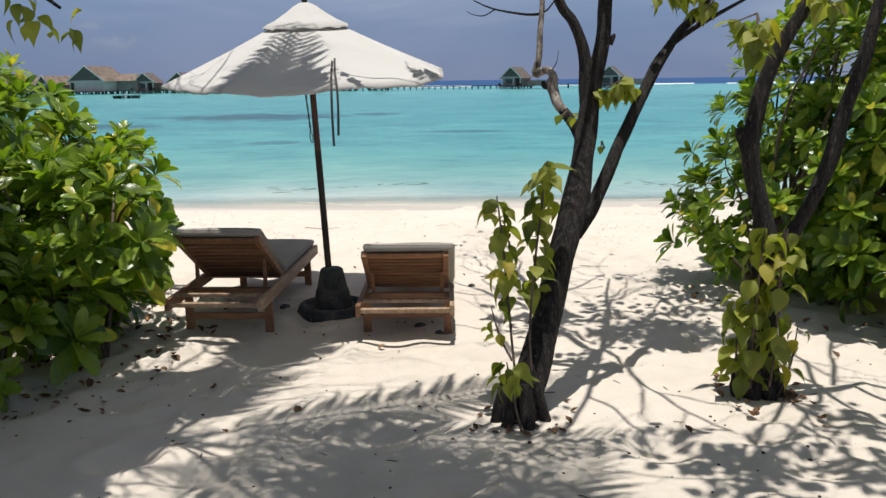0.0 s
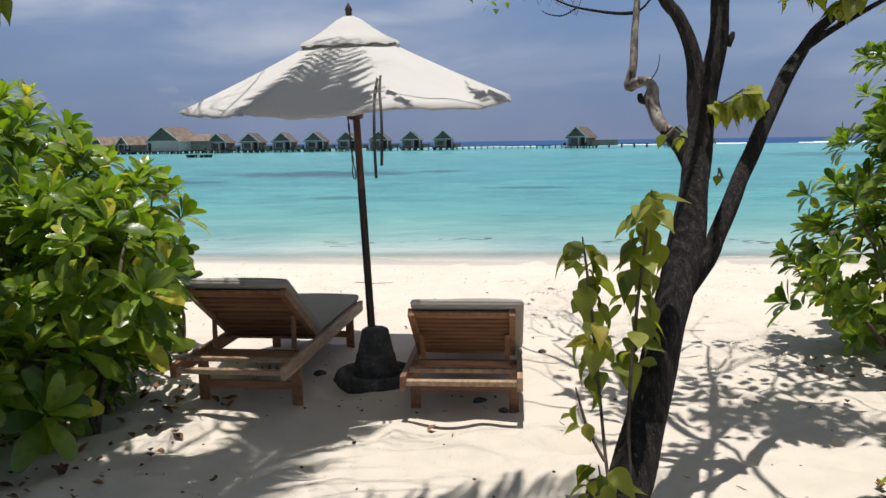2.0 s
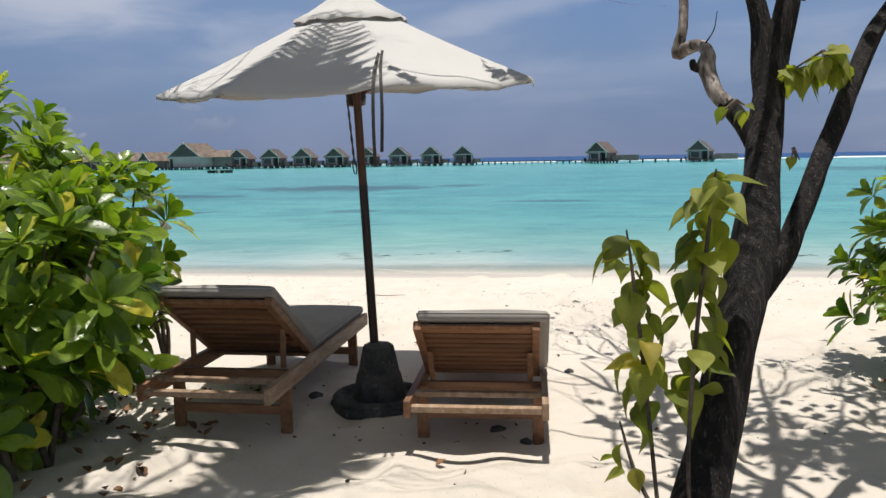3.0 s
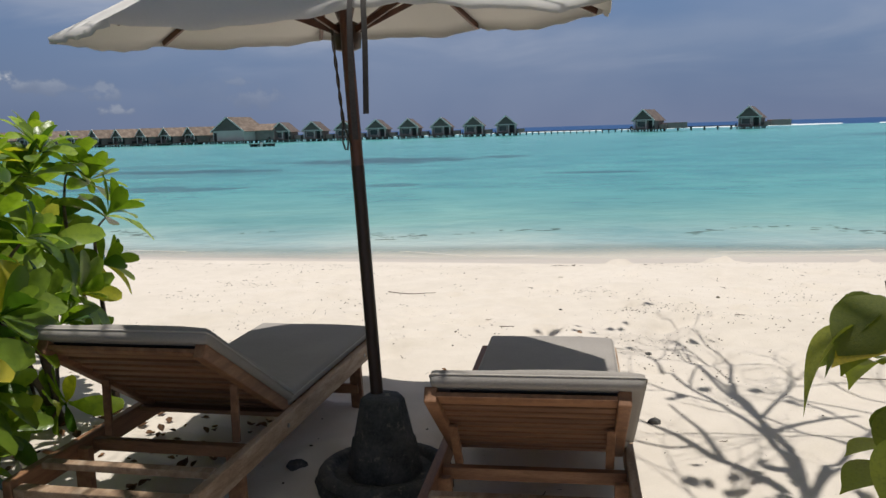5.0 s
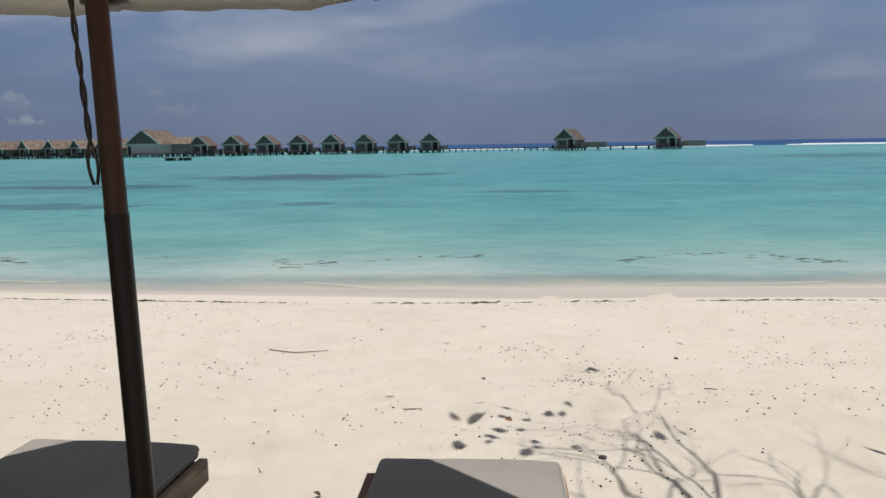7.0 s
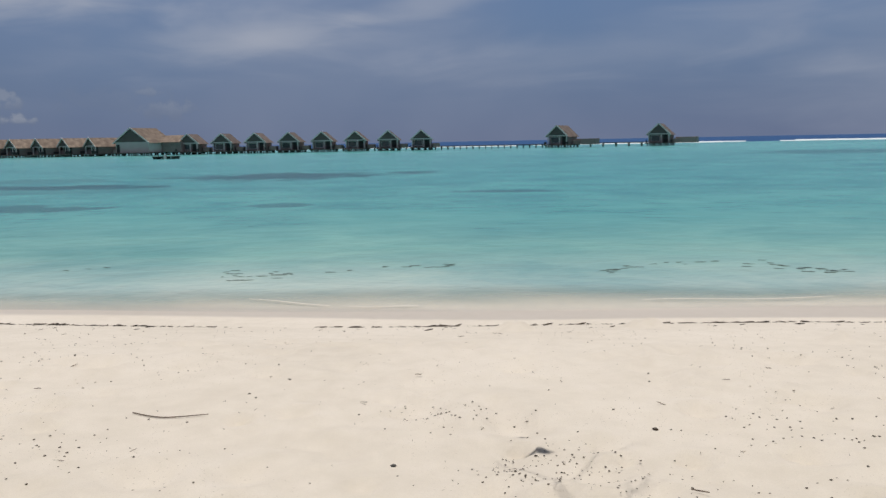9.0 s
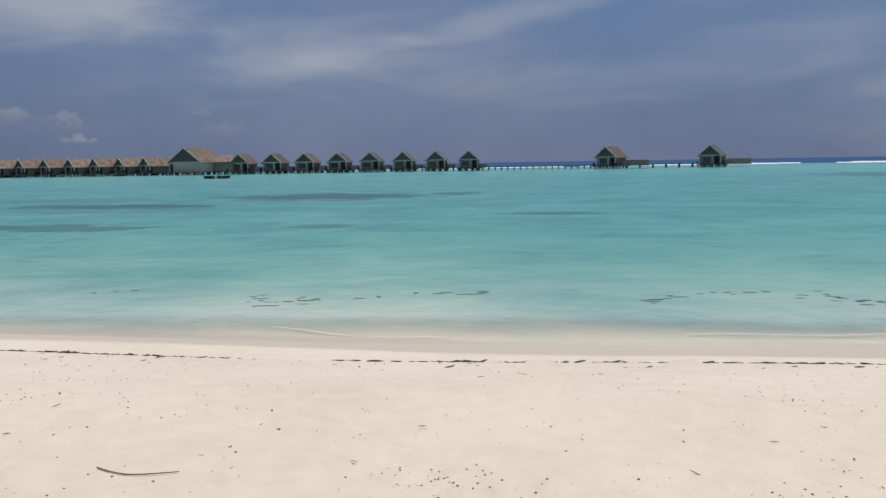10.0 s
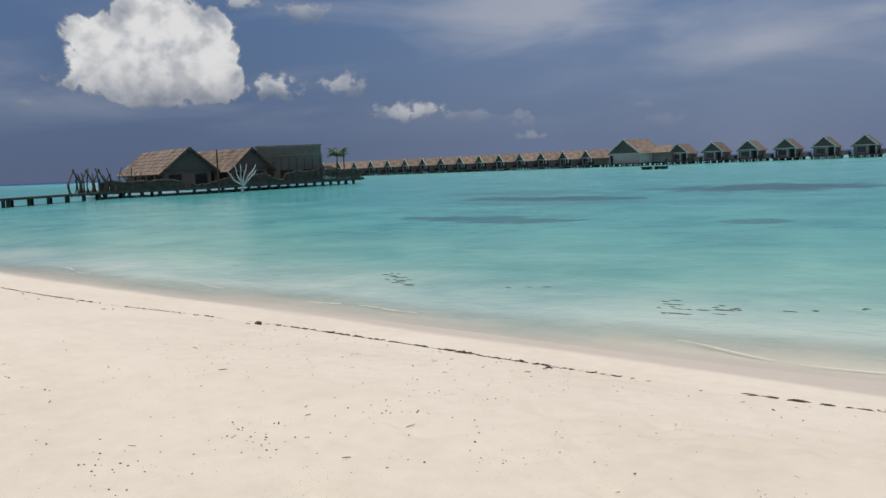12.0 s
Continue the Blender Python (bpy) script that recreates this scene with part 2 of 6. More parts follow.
WEED = material("dried_seaweed", [(0.02, 0.014, 0.01), (0.07, 0.05, 0.032)], 0.9, 20, 90, 0.5, 0.004, island=0.4)
WATER_WEED = material("drifting_seaweed", [(0.025, 0.045, 0.04), (0.07, 0.1, 0.085)], 0.8, 10, 60, 0.2, 0.004, island=0.3)
CHIP = material("coral_rubble", [(0.34, 0.28, 0.21), (0.6, 0.54, 0.46)], 0.9, 20, 90, 0.5, 0.004, island=0.3)
THATCH = material("thatch", [(0.1, 0.074, 0.058), (0.19, 0.142, 0.108), (0.29, 0.225, 0.175)], 0.95, 0.9, 9, 1.0, 0.15, stretch=(1, 1, 1), random_tone=0.12)
SHINGLE = material("brown_shingle", [(0.07, 0.052, 0.044), (0.12, 0.09, 0.076), (0.17, 0.135, 0.118)], 0.9, 0.8, 10, 0.6, 0.06, random_tone=0.12)
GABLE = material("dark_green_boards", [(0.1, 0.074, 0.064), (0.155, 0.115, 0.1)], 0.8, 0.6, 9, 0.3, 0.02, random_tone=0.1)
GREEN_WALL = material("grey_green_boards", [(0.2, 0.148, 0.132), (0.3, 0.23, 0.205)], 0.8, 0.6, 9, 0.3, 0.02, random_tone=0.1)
BLOCK_WALL = material("dull_green_boards", [(0.13, 0.14, 0.115), (0.2, 0.21, 0.18)], 0.8, 0.6, 9, 0.3, 0.02, random_tone=0.06)
PALE_WALL = material("pale_green_boards", [(0.48, 0.4, 0.36), (0.58, 0.49, 0.45)], 0.8, 0.6, 9, 0.3, 0.02)
PALE_TRIM = material("pale_trim", [(0.56, 0.49, 0.45), (0.7, 0.63, 0.59)], 0.7, 1, 14, 0.2, 0.01)
DECK = material("grey_deck_wood", [(0.05, 0.043, 0.036), (0.11, 0.095, 0.08)], 0.85, 1, 14, 0.4, 0.02, random_tone=0.15)
# dark wood; also the painted shade of doorways and open bays
DARK = material("dark_wood_and_opening_shade", [(0.02, 0.02, 0.018), (0.045, 0.042, 0.036)], 0.8, 1, 12, 0.2, 0.01)
GLASS = material("dark_window_glass", [(0.05, 0.06, 0.06), (0.09, 0.1, 0.095)], 0.12, 1, 10, 0.0)
WICKER = material("woven_branches", [(0.055, 0.045, 0.035), (0.14, 0.115, 0.09)], 0.9, 2, 20, 0.6, 0.03, random_tone=0.2)
LIP = material("spent_wave", [(0.6, 0.55, 0.48), (0.72, 0.67, 0.6)], 0.8, 2, 30, 0.2, 0.01)
FOAM = material("foam", [(0.72, 0.75, 0.75), (0.82, 0.83, 0.82)], 0.9, 1, 10, 0.3, 0.05)


def shore_line(x):
    """y of the drift line along the beach."""
    near = min(30.0, max(-45.0, x))
    return 15.97 + 0.115 * near + 0.0011 * near * near + 0.12 * math.sin(0.55 * x + 0.6) * math.exp(-abs(x) / 30)


def shore_distance(n):
    """Node value: metres seaward of the drift line."""
    at = n.add("ShaderNodeTexCoord").outputs["Object"]
    p = n.add("ShaderNodeSeparateXYZ", Vector=at).outputs
    along = n.math("MINIMUM", n.math("MAXIMUM", p[0], -45.0), 30.0)
    curve = n.math("MULTIPLY", n.math("MULTIPLY", along, along), 0.0011)
    line = n.math("ADD", n.math("MULTIPLY", along, 0.115), n.math("ADD", curve, 15.97))
    return at, n.math("SUBTRACT", p[1], line), p


def sand_material():
    m = bpy.data.materials.new("coral_sand")
    m.use_nodes = True
    n = Nodes(m.node_tree)
    out = m.node_tree.nodes["Principled BSDF"]
    at, off, p = shore_distance(n)
    big, mid, small = n.noise(at, 0.55, 4), n.noise(at, 5.5, 5, 0.6), n.noise(at, 160, 4, 0.7)
    col = n.ramp(n.math("ADD", n.math("MULTIPLY", big, 0.5), n.math("MULTIPLY", mid, 0.5)),
                 [(0.3, (0.6, 0.535, 0.448)), (0.55, (0.69, 0.62, 0.53)), (0.75, (0.735, 0.665, 0.58))])
    col = n.mix(n.step(small, 0.35, 0.7, 0.0, 0.3), col, (0.53, 0.47, 0.4))
    speck = n.step(n.noise(at, 75, 2, 0.5), 0.69, 0.73)
    col = n.mix(n.math("MULTIPLY", speck, n.step(n.noise(at, 1.1, 3), 0.42, 0.66, 0.0, 0.75)), col, (0.16, 0.12, 0.085))
    along = n.add("ShaderNodeMapping", Vector=at, Scale=(0.12, 0.9, 1)).outputs[0]
    run_up = n.math("MULTIPLY", n.math("MAXIMUM", n.math("SUBTRACT", -2.0, p[0]), 0.0), 0.055)
    edge = n.math("ADD", n.math("SUBTRACT", off, n.math("MINIMUM", run_up, 1.2)), n.math("MULTIPLY", n.math("SUBTRACT", n.noise(along, 1.2, 4), 0.5), 0.7))
    damp = n.math("MULTIPLY", n.step(edge, 0.5, 0.72), n.step(edge, 1.75, 1.3, 0.1, 1.0))
    col = n.mix(n.math("MULTIPLY", damp, 0.6), col, (0.4, 0.355, 0.315))
    n.put(out, "Base Color", col)
    n.put(out, "Roughness", n.math("SUBTRACT", 0.95, n.math("MULTIPLY", damp, 0.35)))
    out.inputs["Specular IOR Level"].default_value = 0.2
    tall = n.math("ADD", n.math("MULTIPLY", mid, 0.7), n.math("MULTIPLY", small, 0.3))
    tall = n.math("MULTIPLY", tall, n.math("SUBTRACT", 1.0, n.math("MULTIPLY", damp, 0.85)))
    b = n.add("ShaderNodeBump", Strength=0.55, Distance=0.026, Height=tall)
    n.put(out, "Normal", b.outputs[0])
    return m


def water_material():
    """Lagoon: clear at the edge, milky turquoise over sand, darker over weed beds, deep blue past the reef."""
    m = bpy.data.materials.new("lagoon_water")
    m.use_nodes = True
    n = Nodes(m.node_tree)
    out = m.node_tree.nodes["Principled BSDF"]
    at, off, p = shore_distance(n)
    along = n.add("ShaderNodeMapping", Vector=at, Scale=(0.11, 0.26, 1)).outputs[0]
    wobble = n.math("SUBTRACT", n.noise(along, 0.9, 5, 0.6), 0.5)
    near = n.math("ADD", off, n.math("MULTIPLY", wobble, n.math("MINIMUM", n.math("MULTIPLY", off, 0.5), 14.0)))
    deep = n.math("DIVIDE", n.math("LOGARITHM", n.math("MAXIMUM", near, 1.0), 2.718), 6.0)
    col = n.ramp(deep, [(0.0, (0.580, 0.600, 0.530)), (0.2, (0.380, 0.500, 0.450)), (0.32, (0.182, 0.396, 0.346)), (0.46, (0.100, 0.350, 0.328)),
                        (0.6, (0.073, 0.314, 0.314)), (0.76, (0.086, 0.337, 0.337)), (0.86, (0.127, 0.410, 0.400)), (1.0, (0.100, 0.364, 0.364))])
    wide = n.add("ShaderNodeMapping", Vector=at, Scale=(0.028, 0.085, 1)).outputs[0]
    beds = n.step(n.noise(wide, 1.0, 5, 0.6), 0.56, 0.7, 0.0, 0.4)
    beds = n.math("MULTIPLY", beds, n.step(off, 9.0, 26.0))
    torn = n.add("ShaderNodeMapping", Vector=at, Scale=(0.18, 0.24, 1)).outputs[0]
    ragged = n.math("SUBTRACT", n.noise(torn, 2.6, 7, 0.68), 0.5)
    for cx, cy, rx, ry, gain in [(-22.0, 59.5, 9.0, 7.0, 1.0), (-30.0, 47.5, 7.0, 3.2, 0.95), (-22.0, 33.0, 5.0, 1.8, 0.75), (-14.0, 64.0, 2.6, 3.0, 0.85),
                                 (-4.5, 41.7, 2.2, 1.3, 0.7), (-11.7, 34.2, 1.3, 1.2, 0.6), (30.0, 118.0, 14.0, 16.0, 0.6), (-38.0, 55.0, 8.0, 4.5, 0.4)]:
        u = n.math("DIVIDE", n.math("SUBTRACT", p[0], cx), rx)
        v = n.math("DIVIDE", n.math("SUBTRACT", p[1], cy), ry)
        r = n.math("ADD", n.math("SQRT", n.math("ADD", n.math("MULTIPLY", u, u), n.math("MULTIPLY", v, v))), n.math("MULTIPLY", ragged, 2.6))
        beds = n.math("MAXIMUM", beds, n.step(r, 0.95, 0.6, 0.0, gain))
    light = n.add("ShaderNodeMapping", Vector=at, Scale=(0.17, 0.2, 1)).outputs[0]
    col = n.mix(1.0, col, n.ramp(n.noise(light, 1.4, 6, 0.65, 0.4), [(0.32, (0.66, 0.8, 0.84)), (0.5, (1.0, 1.0, 1.0)), (0.68, (1.32, 1.16, 1.12))]), "MULTIPLY")
    col = n.mix(beds, col, (0.022, 0.11, 0.118))
    reef = n.math("ADD", p[1], n.math("MULTIPLY", n.math("SUBTRACT", n.noise(at, 0.02, 3), 0.5), 60.0))
    beyond = n.step(reef, 318.0, 345.0)
    col = n.mix(beyond, col, (0.035, 0.085, 0.2))
    n.put(out, "Base Color", col)
    n.put(out, "Alpha", n.step(n.math("ADD", off, n.math("MULTIPLY", wobble, 2.0)), 1.1, 3.2, 0.04, 0.97))
    n.put(out, "Roughness", n.math("ADD", 0.22, n.math("MULTIPLY", beyond, 0.4)))
    out.inputs["IOR"].default_value = 1.33
    n.put(out, "Specular IOR Level", n.math("SUBTRACT", 0.22, n.math("MULTIPLY", beyond, 0.17)))
    wave = n.add("ShaderNodeMapping", Vector=at, Scale=(0.75, 1.0, 1)).outputs[0]
    h = n.math("ADD", n.noise(wave, 1.6, 4, 0.6), n.math("MULTIPLY", n.noise(wave, 0.3, 3), 1.5))
    b = n.add("ShaderNodeBump", Strength=0.35, Distance=0.12, Height=h)
    n.put(out, "Normal", b.outputs[0])
    return m


SAND, WATER = sand_material(), water_material()


# ---- building blocks ----
def finish(name, bm, mat, smooth=False):
    if smooth:
        bm.normal_update()
        for e in bm.edges:
            e.smooth = len(e.link_faces) != 2 or e.calc_face_angle(0) < 1.35
    me = bpy.data.meshes.new(name)
    bm.to_mesh(me)
    bm.free()
    me.materials.append(mat)
    if smooth:
        me.polygons.foreach_set("use_smooth", [True] * len(me.polygons))
    return me


def thing(name, at, turn_z=0.0, label="", category="", group="", kind=""):
    ob = new(name)
    ob.matrix_world = pose(*at, 0, 0, turn_z)
    return tagged(ob, label, category, group, kind)


def part(name, bm, mat, parent, label="", smooth=False):
    """One mesh object under a thing or a part; bm is a bmesh or a mesh that alike pieces share."""
    ob = new(name, bm if isinstance(bm, bpy.types.Mesh) else finish(name, bm, mat, smooth))
    ob.parent = parent
    return tagged(ob, label)


def single(name, bm, mat, label, category, group="", kind="", smooth=False):
    return tagged(new(name, finish(name, bm, mat, smooth)), label, category, group, kind)


def box(size, m=None, bevel=0.0, bm=None):
    bm = bm or bmesh.new()
    made = bmesh.ops.create_cube(bm, size=1)["verts"]
    bmesh.ops.scale(bm, vec=size, verts=made)
    if bevel:
        edges = list({e for v in made for e in v.link_edges})
        made = bmesh.ops.bevel(bm, geom=edges, offset=bevel, segments=2, profile=0.6, affect="EDGES")["verts"]
    if m:
        bmesh.ops.transform(bm, matrix=m, verts=made)
    return bm


def thicken(bm, by):
    """Gives a sheet its thickness."""
    bm.normal_update()
    bmesh.ops.solidify(bm, geom=bm.faces[:], thickness=by)
    bm.normal_update()


def beam(a, b, wide, tall, bevel=0.004, bm=None, up=(0, 0, 1)):
    """A squared bar from a to b."""
    a, b = Vector(a), Vector(b)
    y = (b - a).normalized()
    x = y.cross(Vector(up)).normalized()
    z = x.cross(y)
    m = Matrix.Translation((a + b) / 2) @ Matrix((x, y, z)).transposed().to_4x4()
    return box((wide, (b - a).length, tall), m, bevel, bm)


def tube(points, radii, seg=8, bm=None, rough=0.0, seed=0):
    """A tapered round limb through points, with an uneven skin."""
    bm = bm or bmesh.new()
    points = [Vector(p) for p in points]
    rings, side = [], Vector((1, 0.13, 0.07))
    for k, p in enumerate(points):
        d = (points[min(k + 1, len(points) - 1)] - points[max(k - 1, 0)]).normalized()
        x = (side - d * side.dot(d)).normalized()
        side, y = x, d.cross(x)
        ring = []
        for s in range(seg):
            a = 2 * math.pi * s / seg
            r = radii[k] * (1 + rough * noise.noise(Vector((math.cos(a) * 1.7, math.sin(a) * 1.7, seed + p.length * 3.1))))
            ring.append(bm.verts.new(p + (x * math.cos(a) + y * math.sin(a)) * r))
        rings.append(ring)
    for lo, hi in zip(rings, rings[1:]):
        for s in range(seg):
            bm.faces.new((lo[s], lo[(s + 1) % seg], hi[(s + 1) % seg], hi[s]))
    bm.faces.new(rings[0][::-1])
    bm.faces.new(rings[-1])
    return bm


def smooth_path(points, radii, steps=4):
    """Rounds a rough limb line into a curved one."""
    ps, out, rr = [Vector(p) for p in points], [], []
    for k in range(len(ps) - 1):
        p0, p1, p2, p3 = ps[max(k - 1, 0)], ps[k], ps[k + 1], ps[min(k + 2, len(ps) - 1)]
        for s in range(steps):
            t = s / steps
            out.append(0.5 * (2 * p1 + (p2 - p0) * t + (2 * p0 - 5 * p1 + 4 * p2 - p3) * t * t + (3 * p1 - p0 - 3 * p2 + p3) * t ** 3))
            rr.append(radii[k] * (1 - t) + radii[k + 1] * t)
    return out + [ps[-1]], rr + [radii[-1]]


def limb(points, radii, seg=10, bm=None, rough=0.25, seed=0):
    ps, rr = smooth_path(points, radii)
    return tube(ps, rr, seg, bm, rough, seed)


def lathe(profile, seg=24, bm=None, at=(0, 0, 0)):
    bm = bm or bmesh.new()
    rings = [[bm.verts.new((at[0] + r * math.cos(2 * math.pi * s / seg), at[1] + r * math.sin(2 * math.pi * s / seg), at[2] + z)) for s in range(seg)] for r, z in profile]
    for lo, hi in zip(rings, rings[1:]):
        for s in range(seg):
            bm.faces.new((lo[s], lo[(s + 1) % seg], hi[(s + 1) % seg], hi[s]))
    bm.faces.new(rings[0][::-1])
    bm.faces.new(rings[-1])
    return bm


def gathered(name, pieces, mat, smooth=False):
    """One mesh out of many copies: pieces are (vertices, faces, matrix) with shared vertex arrays."""
    verts, faces, base = [], [], 0
    for co, fs, m in pieces:
        r = np.array(m.to_3x3())
        verts.append(co @ r.T + np.array(m.translation))
        faces.extend([[i + base for i in f] for f in fs])
        base += len(co)
    me = bpy.data.meshes.new(name)
    me.from_pydata(np.concatenate(verts).tolist(), [], faces)
    me.materials.append(mat)
    if smooth:
        me.polygons.foreach_set("use_smooth", [True] * len(me.polygons))
    return me


def ridge(half, depth, base, rise, bm=None):
    """A gable-ended solid along +y."""
    bm = bm or bmesh.new()
    v = [bm.verts.new(p) for y in (0, depth) for p in ((-half, y, base), (half, y, base), (0, y, base + rise))]
    for f in ((0, 1, 2), (5, 4, 3), (0, 3, 4, 1), (1, 4, 5, 2), (2, 5, 3, 0)):
        bm.faces.new([v[i] for i in f])
    return bm


def leaf_shape(length, outline, fold=0.18, droop=0.25):
    """A leaf along +y from the origin, upper side +z: outline gives half widths along it. Returns vertices and faces."""
    co, faces, n = [], [], len(outline)
    for k, half in enumerate(outline):
        t = k / (n - 1)
        y, z = length * t * (1 - 0.12 * droop * t), -droop * length * t * t
        co += [(-half * length, y, z + fold * half * length), (0, y, z), (half * length, y, z + fold * half * length)]
    for k in range(n - 1):
        a = 3 * k
        faces += [(a, a + 1, a + 4, a + 3), (a + 1, a + 2, a + 5, a + 4)]
    return np.array(co), faces


SPOON = (0.03, 0.05, 0.1, 0.155, 0.19, 0.2, 0.17, 0.08)
HEART = (0.02, 0.17, 0.27, 0.325, 0.35, 0.35, 0.33, 0.29, 0.235, 0.17, 0.1, 0.045, 0.005)
BLADE = (0.022, 0.043, 0.04, 0.026, 0.004)


def aim(at, direction, spin=0.0, scale=1.0):
    """A pose whose +y points along direction, with its +z as far up as it goes, then turned about y."""
    y = Vector(direction).normalized()
    x = y.cross(Vector((0, 0, 1)))
    x = x.normalized() if x.length > 1e-3 else Vector((1, 0, 0))
    z = x.cross(y)
    return Matrix.Translation(at) @ Matrix((x, y, z)).transposed().to_4x4() @ Matrix.Rotation(spin, 4, "Y") @ Matrix.Scale(scale, 4)


# ---- ground and water ----
PITS = [(random.uniform(-4.5, 4.5), random.uniform(3.0, 13.5), random.uniform(0.05, 0.17), random.uniform(0.012, 0.045)) for _ in range(560)]
MOUNDS = [(-0.05, 15.0, 0.15, 0.1), (-1.29, 14.9, 0.15, 0.12), (0.15, 15.25, 0.25, 0.03), (0.24, 12.9, 0.1, 0.06), (1.44, 13.9, 0.11, 0.06), (0.41, 12.5, 0.08, 0.035), (-2.24, 13.1, 0.16, 0.03), (-1.62, 10.7, 0.08, 0.025)]
WATER_Z = -0.5
PROFILE = [(-40, 0.75), (-15.5, 0.45), (-13.2, 0.3), (-11.2, 0.17), (-9.5, 0.15), (-6, 0.15), (-4, 0.115), (-3, 0.06), (-1.6, -0.12), (-0.8, -0.25), (0, -0.4),
           (0.7, -0.47), (1.3, -0.5), (2.2, -0.54), (5, -0.68), (12, -1.2), (40, -2.4), (200, -3.5), (5000, -8.0)]


def ground_height(x, y):
    d = y - shore_line(x)
    h = float(np.interp(d, [a for a, _ in PROFILE], [b for _, b in PROFILE]))
    dry = max(0.0, min(1.0, (0.3 - d) / 1.5))
    if abs(x) < 14 and y > 0 and dry:
        h += dry * (0.035 * noise.noise(Vector((x * 0.7, y * 0.7, 0.3))) + 0.014 * noise.noise(Vector((x * 3.1, y * 3.1, 4.0))))
    return h


def axis_steps(marks):
    out = []
    for (a, step), (b, _) in zip(marks, marks[1:]):
        out += list(np.arange(a, b, step))
    return np.array(out + [marks[-1][0]])


def sheet(name, xs, ys, height, mat):
    gx, gy = np.meshgrid(xs, ys)
    z = height(gx, gy)
    co = np.stack([gx, gy, z], -1).reshape(-1, 3)
    i = np.arange(len(ys) * len(xs)).reshape(len(ys), len(xs))
    faces = np.stack([i[:-1, :-1], i[:-1, 1:], i[1:, 1:], i[1:, :-1]], -1).reshape(-1, 4)
    me = bpy.data.meshes.new(name)
    me.from_pydata(co.tolist(), [], faces.tolist())
    me.materials.append(mat)
    me.polygons.foreach_set("use_smooth", [True] * len(me.polygons))
    return new(name, me)


def ground_sheet(gx, gy):
    z = np.vectorize(ground_height)(gx, gy)
    for x, y, r, deep in PITS:
        q = ((gx - x) ** 2 + (gy - y) ** 2) / (r * r)
        z += np.where(q < 9, -deep * np.exp(-q) + 0.55 * deep * np.exp(-((np.sqrt(q) - 1.5) ** 2) * 3), 0)
    for x, y, r, tall in MOUNDS:
        q = ((gx - x) ** 2 + (gy - y) ** 2) / (r * r)
        z += tall * np.exp(-np.minimum(q, 50)) * (1 + 0.3 * np.sin(gx * 23) * np.sin(gy * 29))
    return z


tagged(sheet("ground", axis_steps([(-4000, 900), (-400, 60), (-100, 10), (-30, 1.2), (-12, 0.4), (-5, 0.05), (4.5, 0.4), (12, 1.2), (30, 10), (100, 60), (400, 900), (4000, 1)]),
             axis_steps([(-4000, 900), (-400, 60), (-40, 4), (0, 0.4), (3.4, 0.05), (12, 0.12), (18, 0.4), (24, 4), (60, 40), (300, 400), (4500, 1)]), ground_sheet, SAND),
       "pale coral sand beach, trodden and sloping into the lagoon", "ground", kind="structure")
tagged(sheet("water", axis_steps([(-4500, 300), (-300, 20), (-40, 2), (40, 20), (300, 300), (4500, 1)]), axis_steps([(4, 0.5), (30, 4), (80, 20), (400, 300), (4700, 1)]),
             lambda gx, gy: np.full(gx.shape, WATER_Z), WATER), "clear turquoise lagoon turning deep blue past the reef", "water", kind="structure")

bm = bmesh.new()
for k in range(110):
    x = random.uniform(-200, 420)
    y = 322 + 10 * math.sin(x * 0.02) + random.uniform(-6, 6)
    made = len(bm.verts)
    tall = random.uniform(0.15, 0.5)
    ridge(tall * 1.3, random.uniform(8, 30), 0, tall, bm)
    bm.verts.ensure_lookup_table()
    bmesh.ops.transform(bm, matrix=pose(x, y, WATER_Z, 0, 0, 90 + random.uniform(-4, 4)), verts=bm.verts[made:])
single("surf", bm, FOAM, "white surf breaking along the outer reef", "surf", kind="stuff")


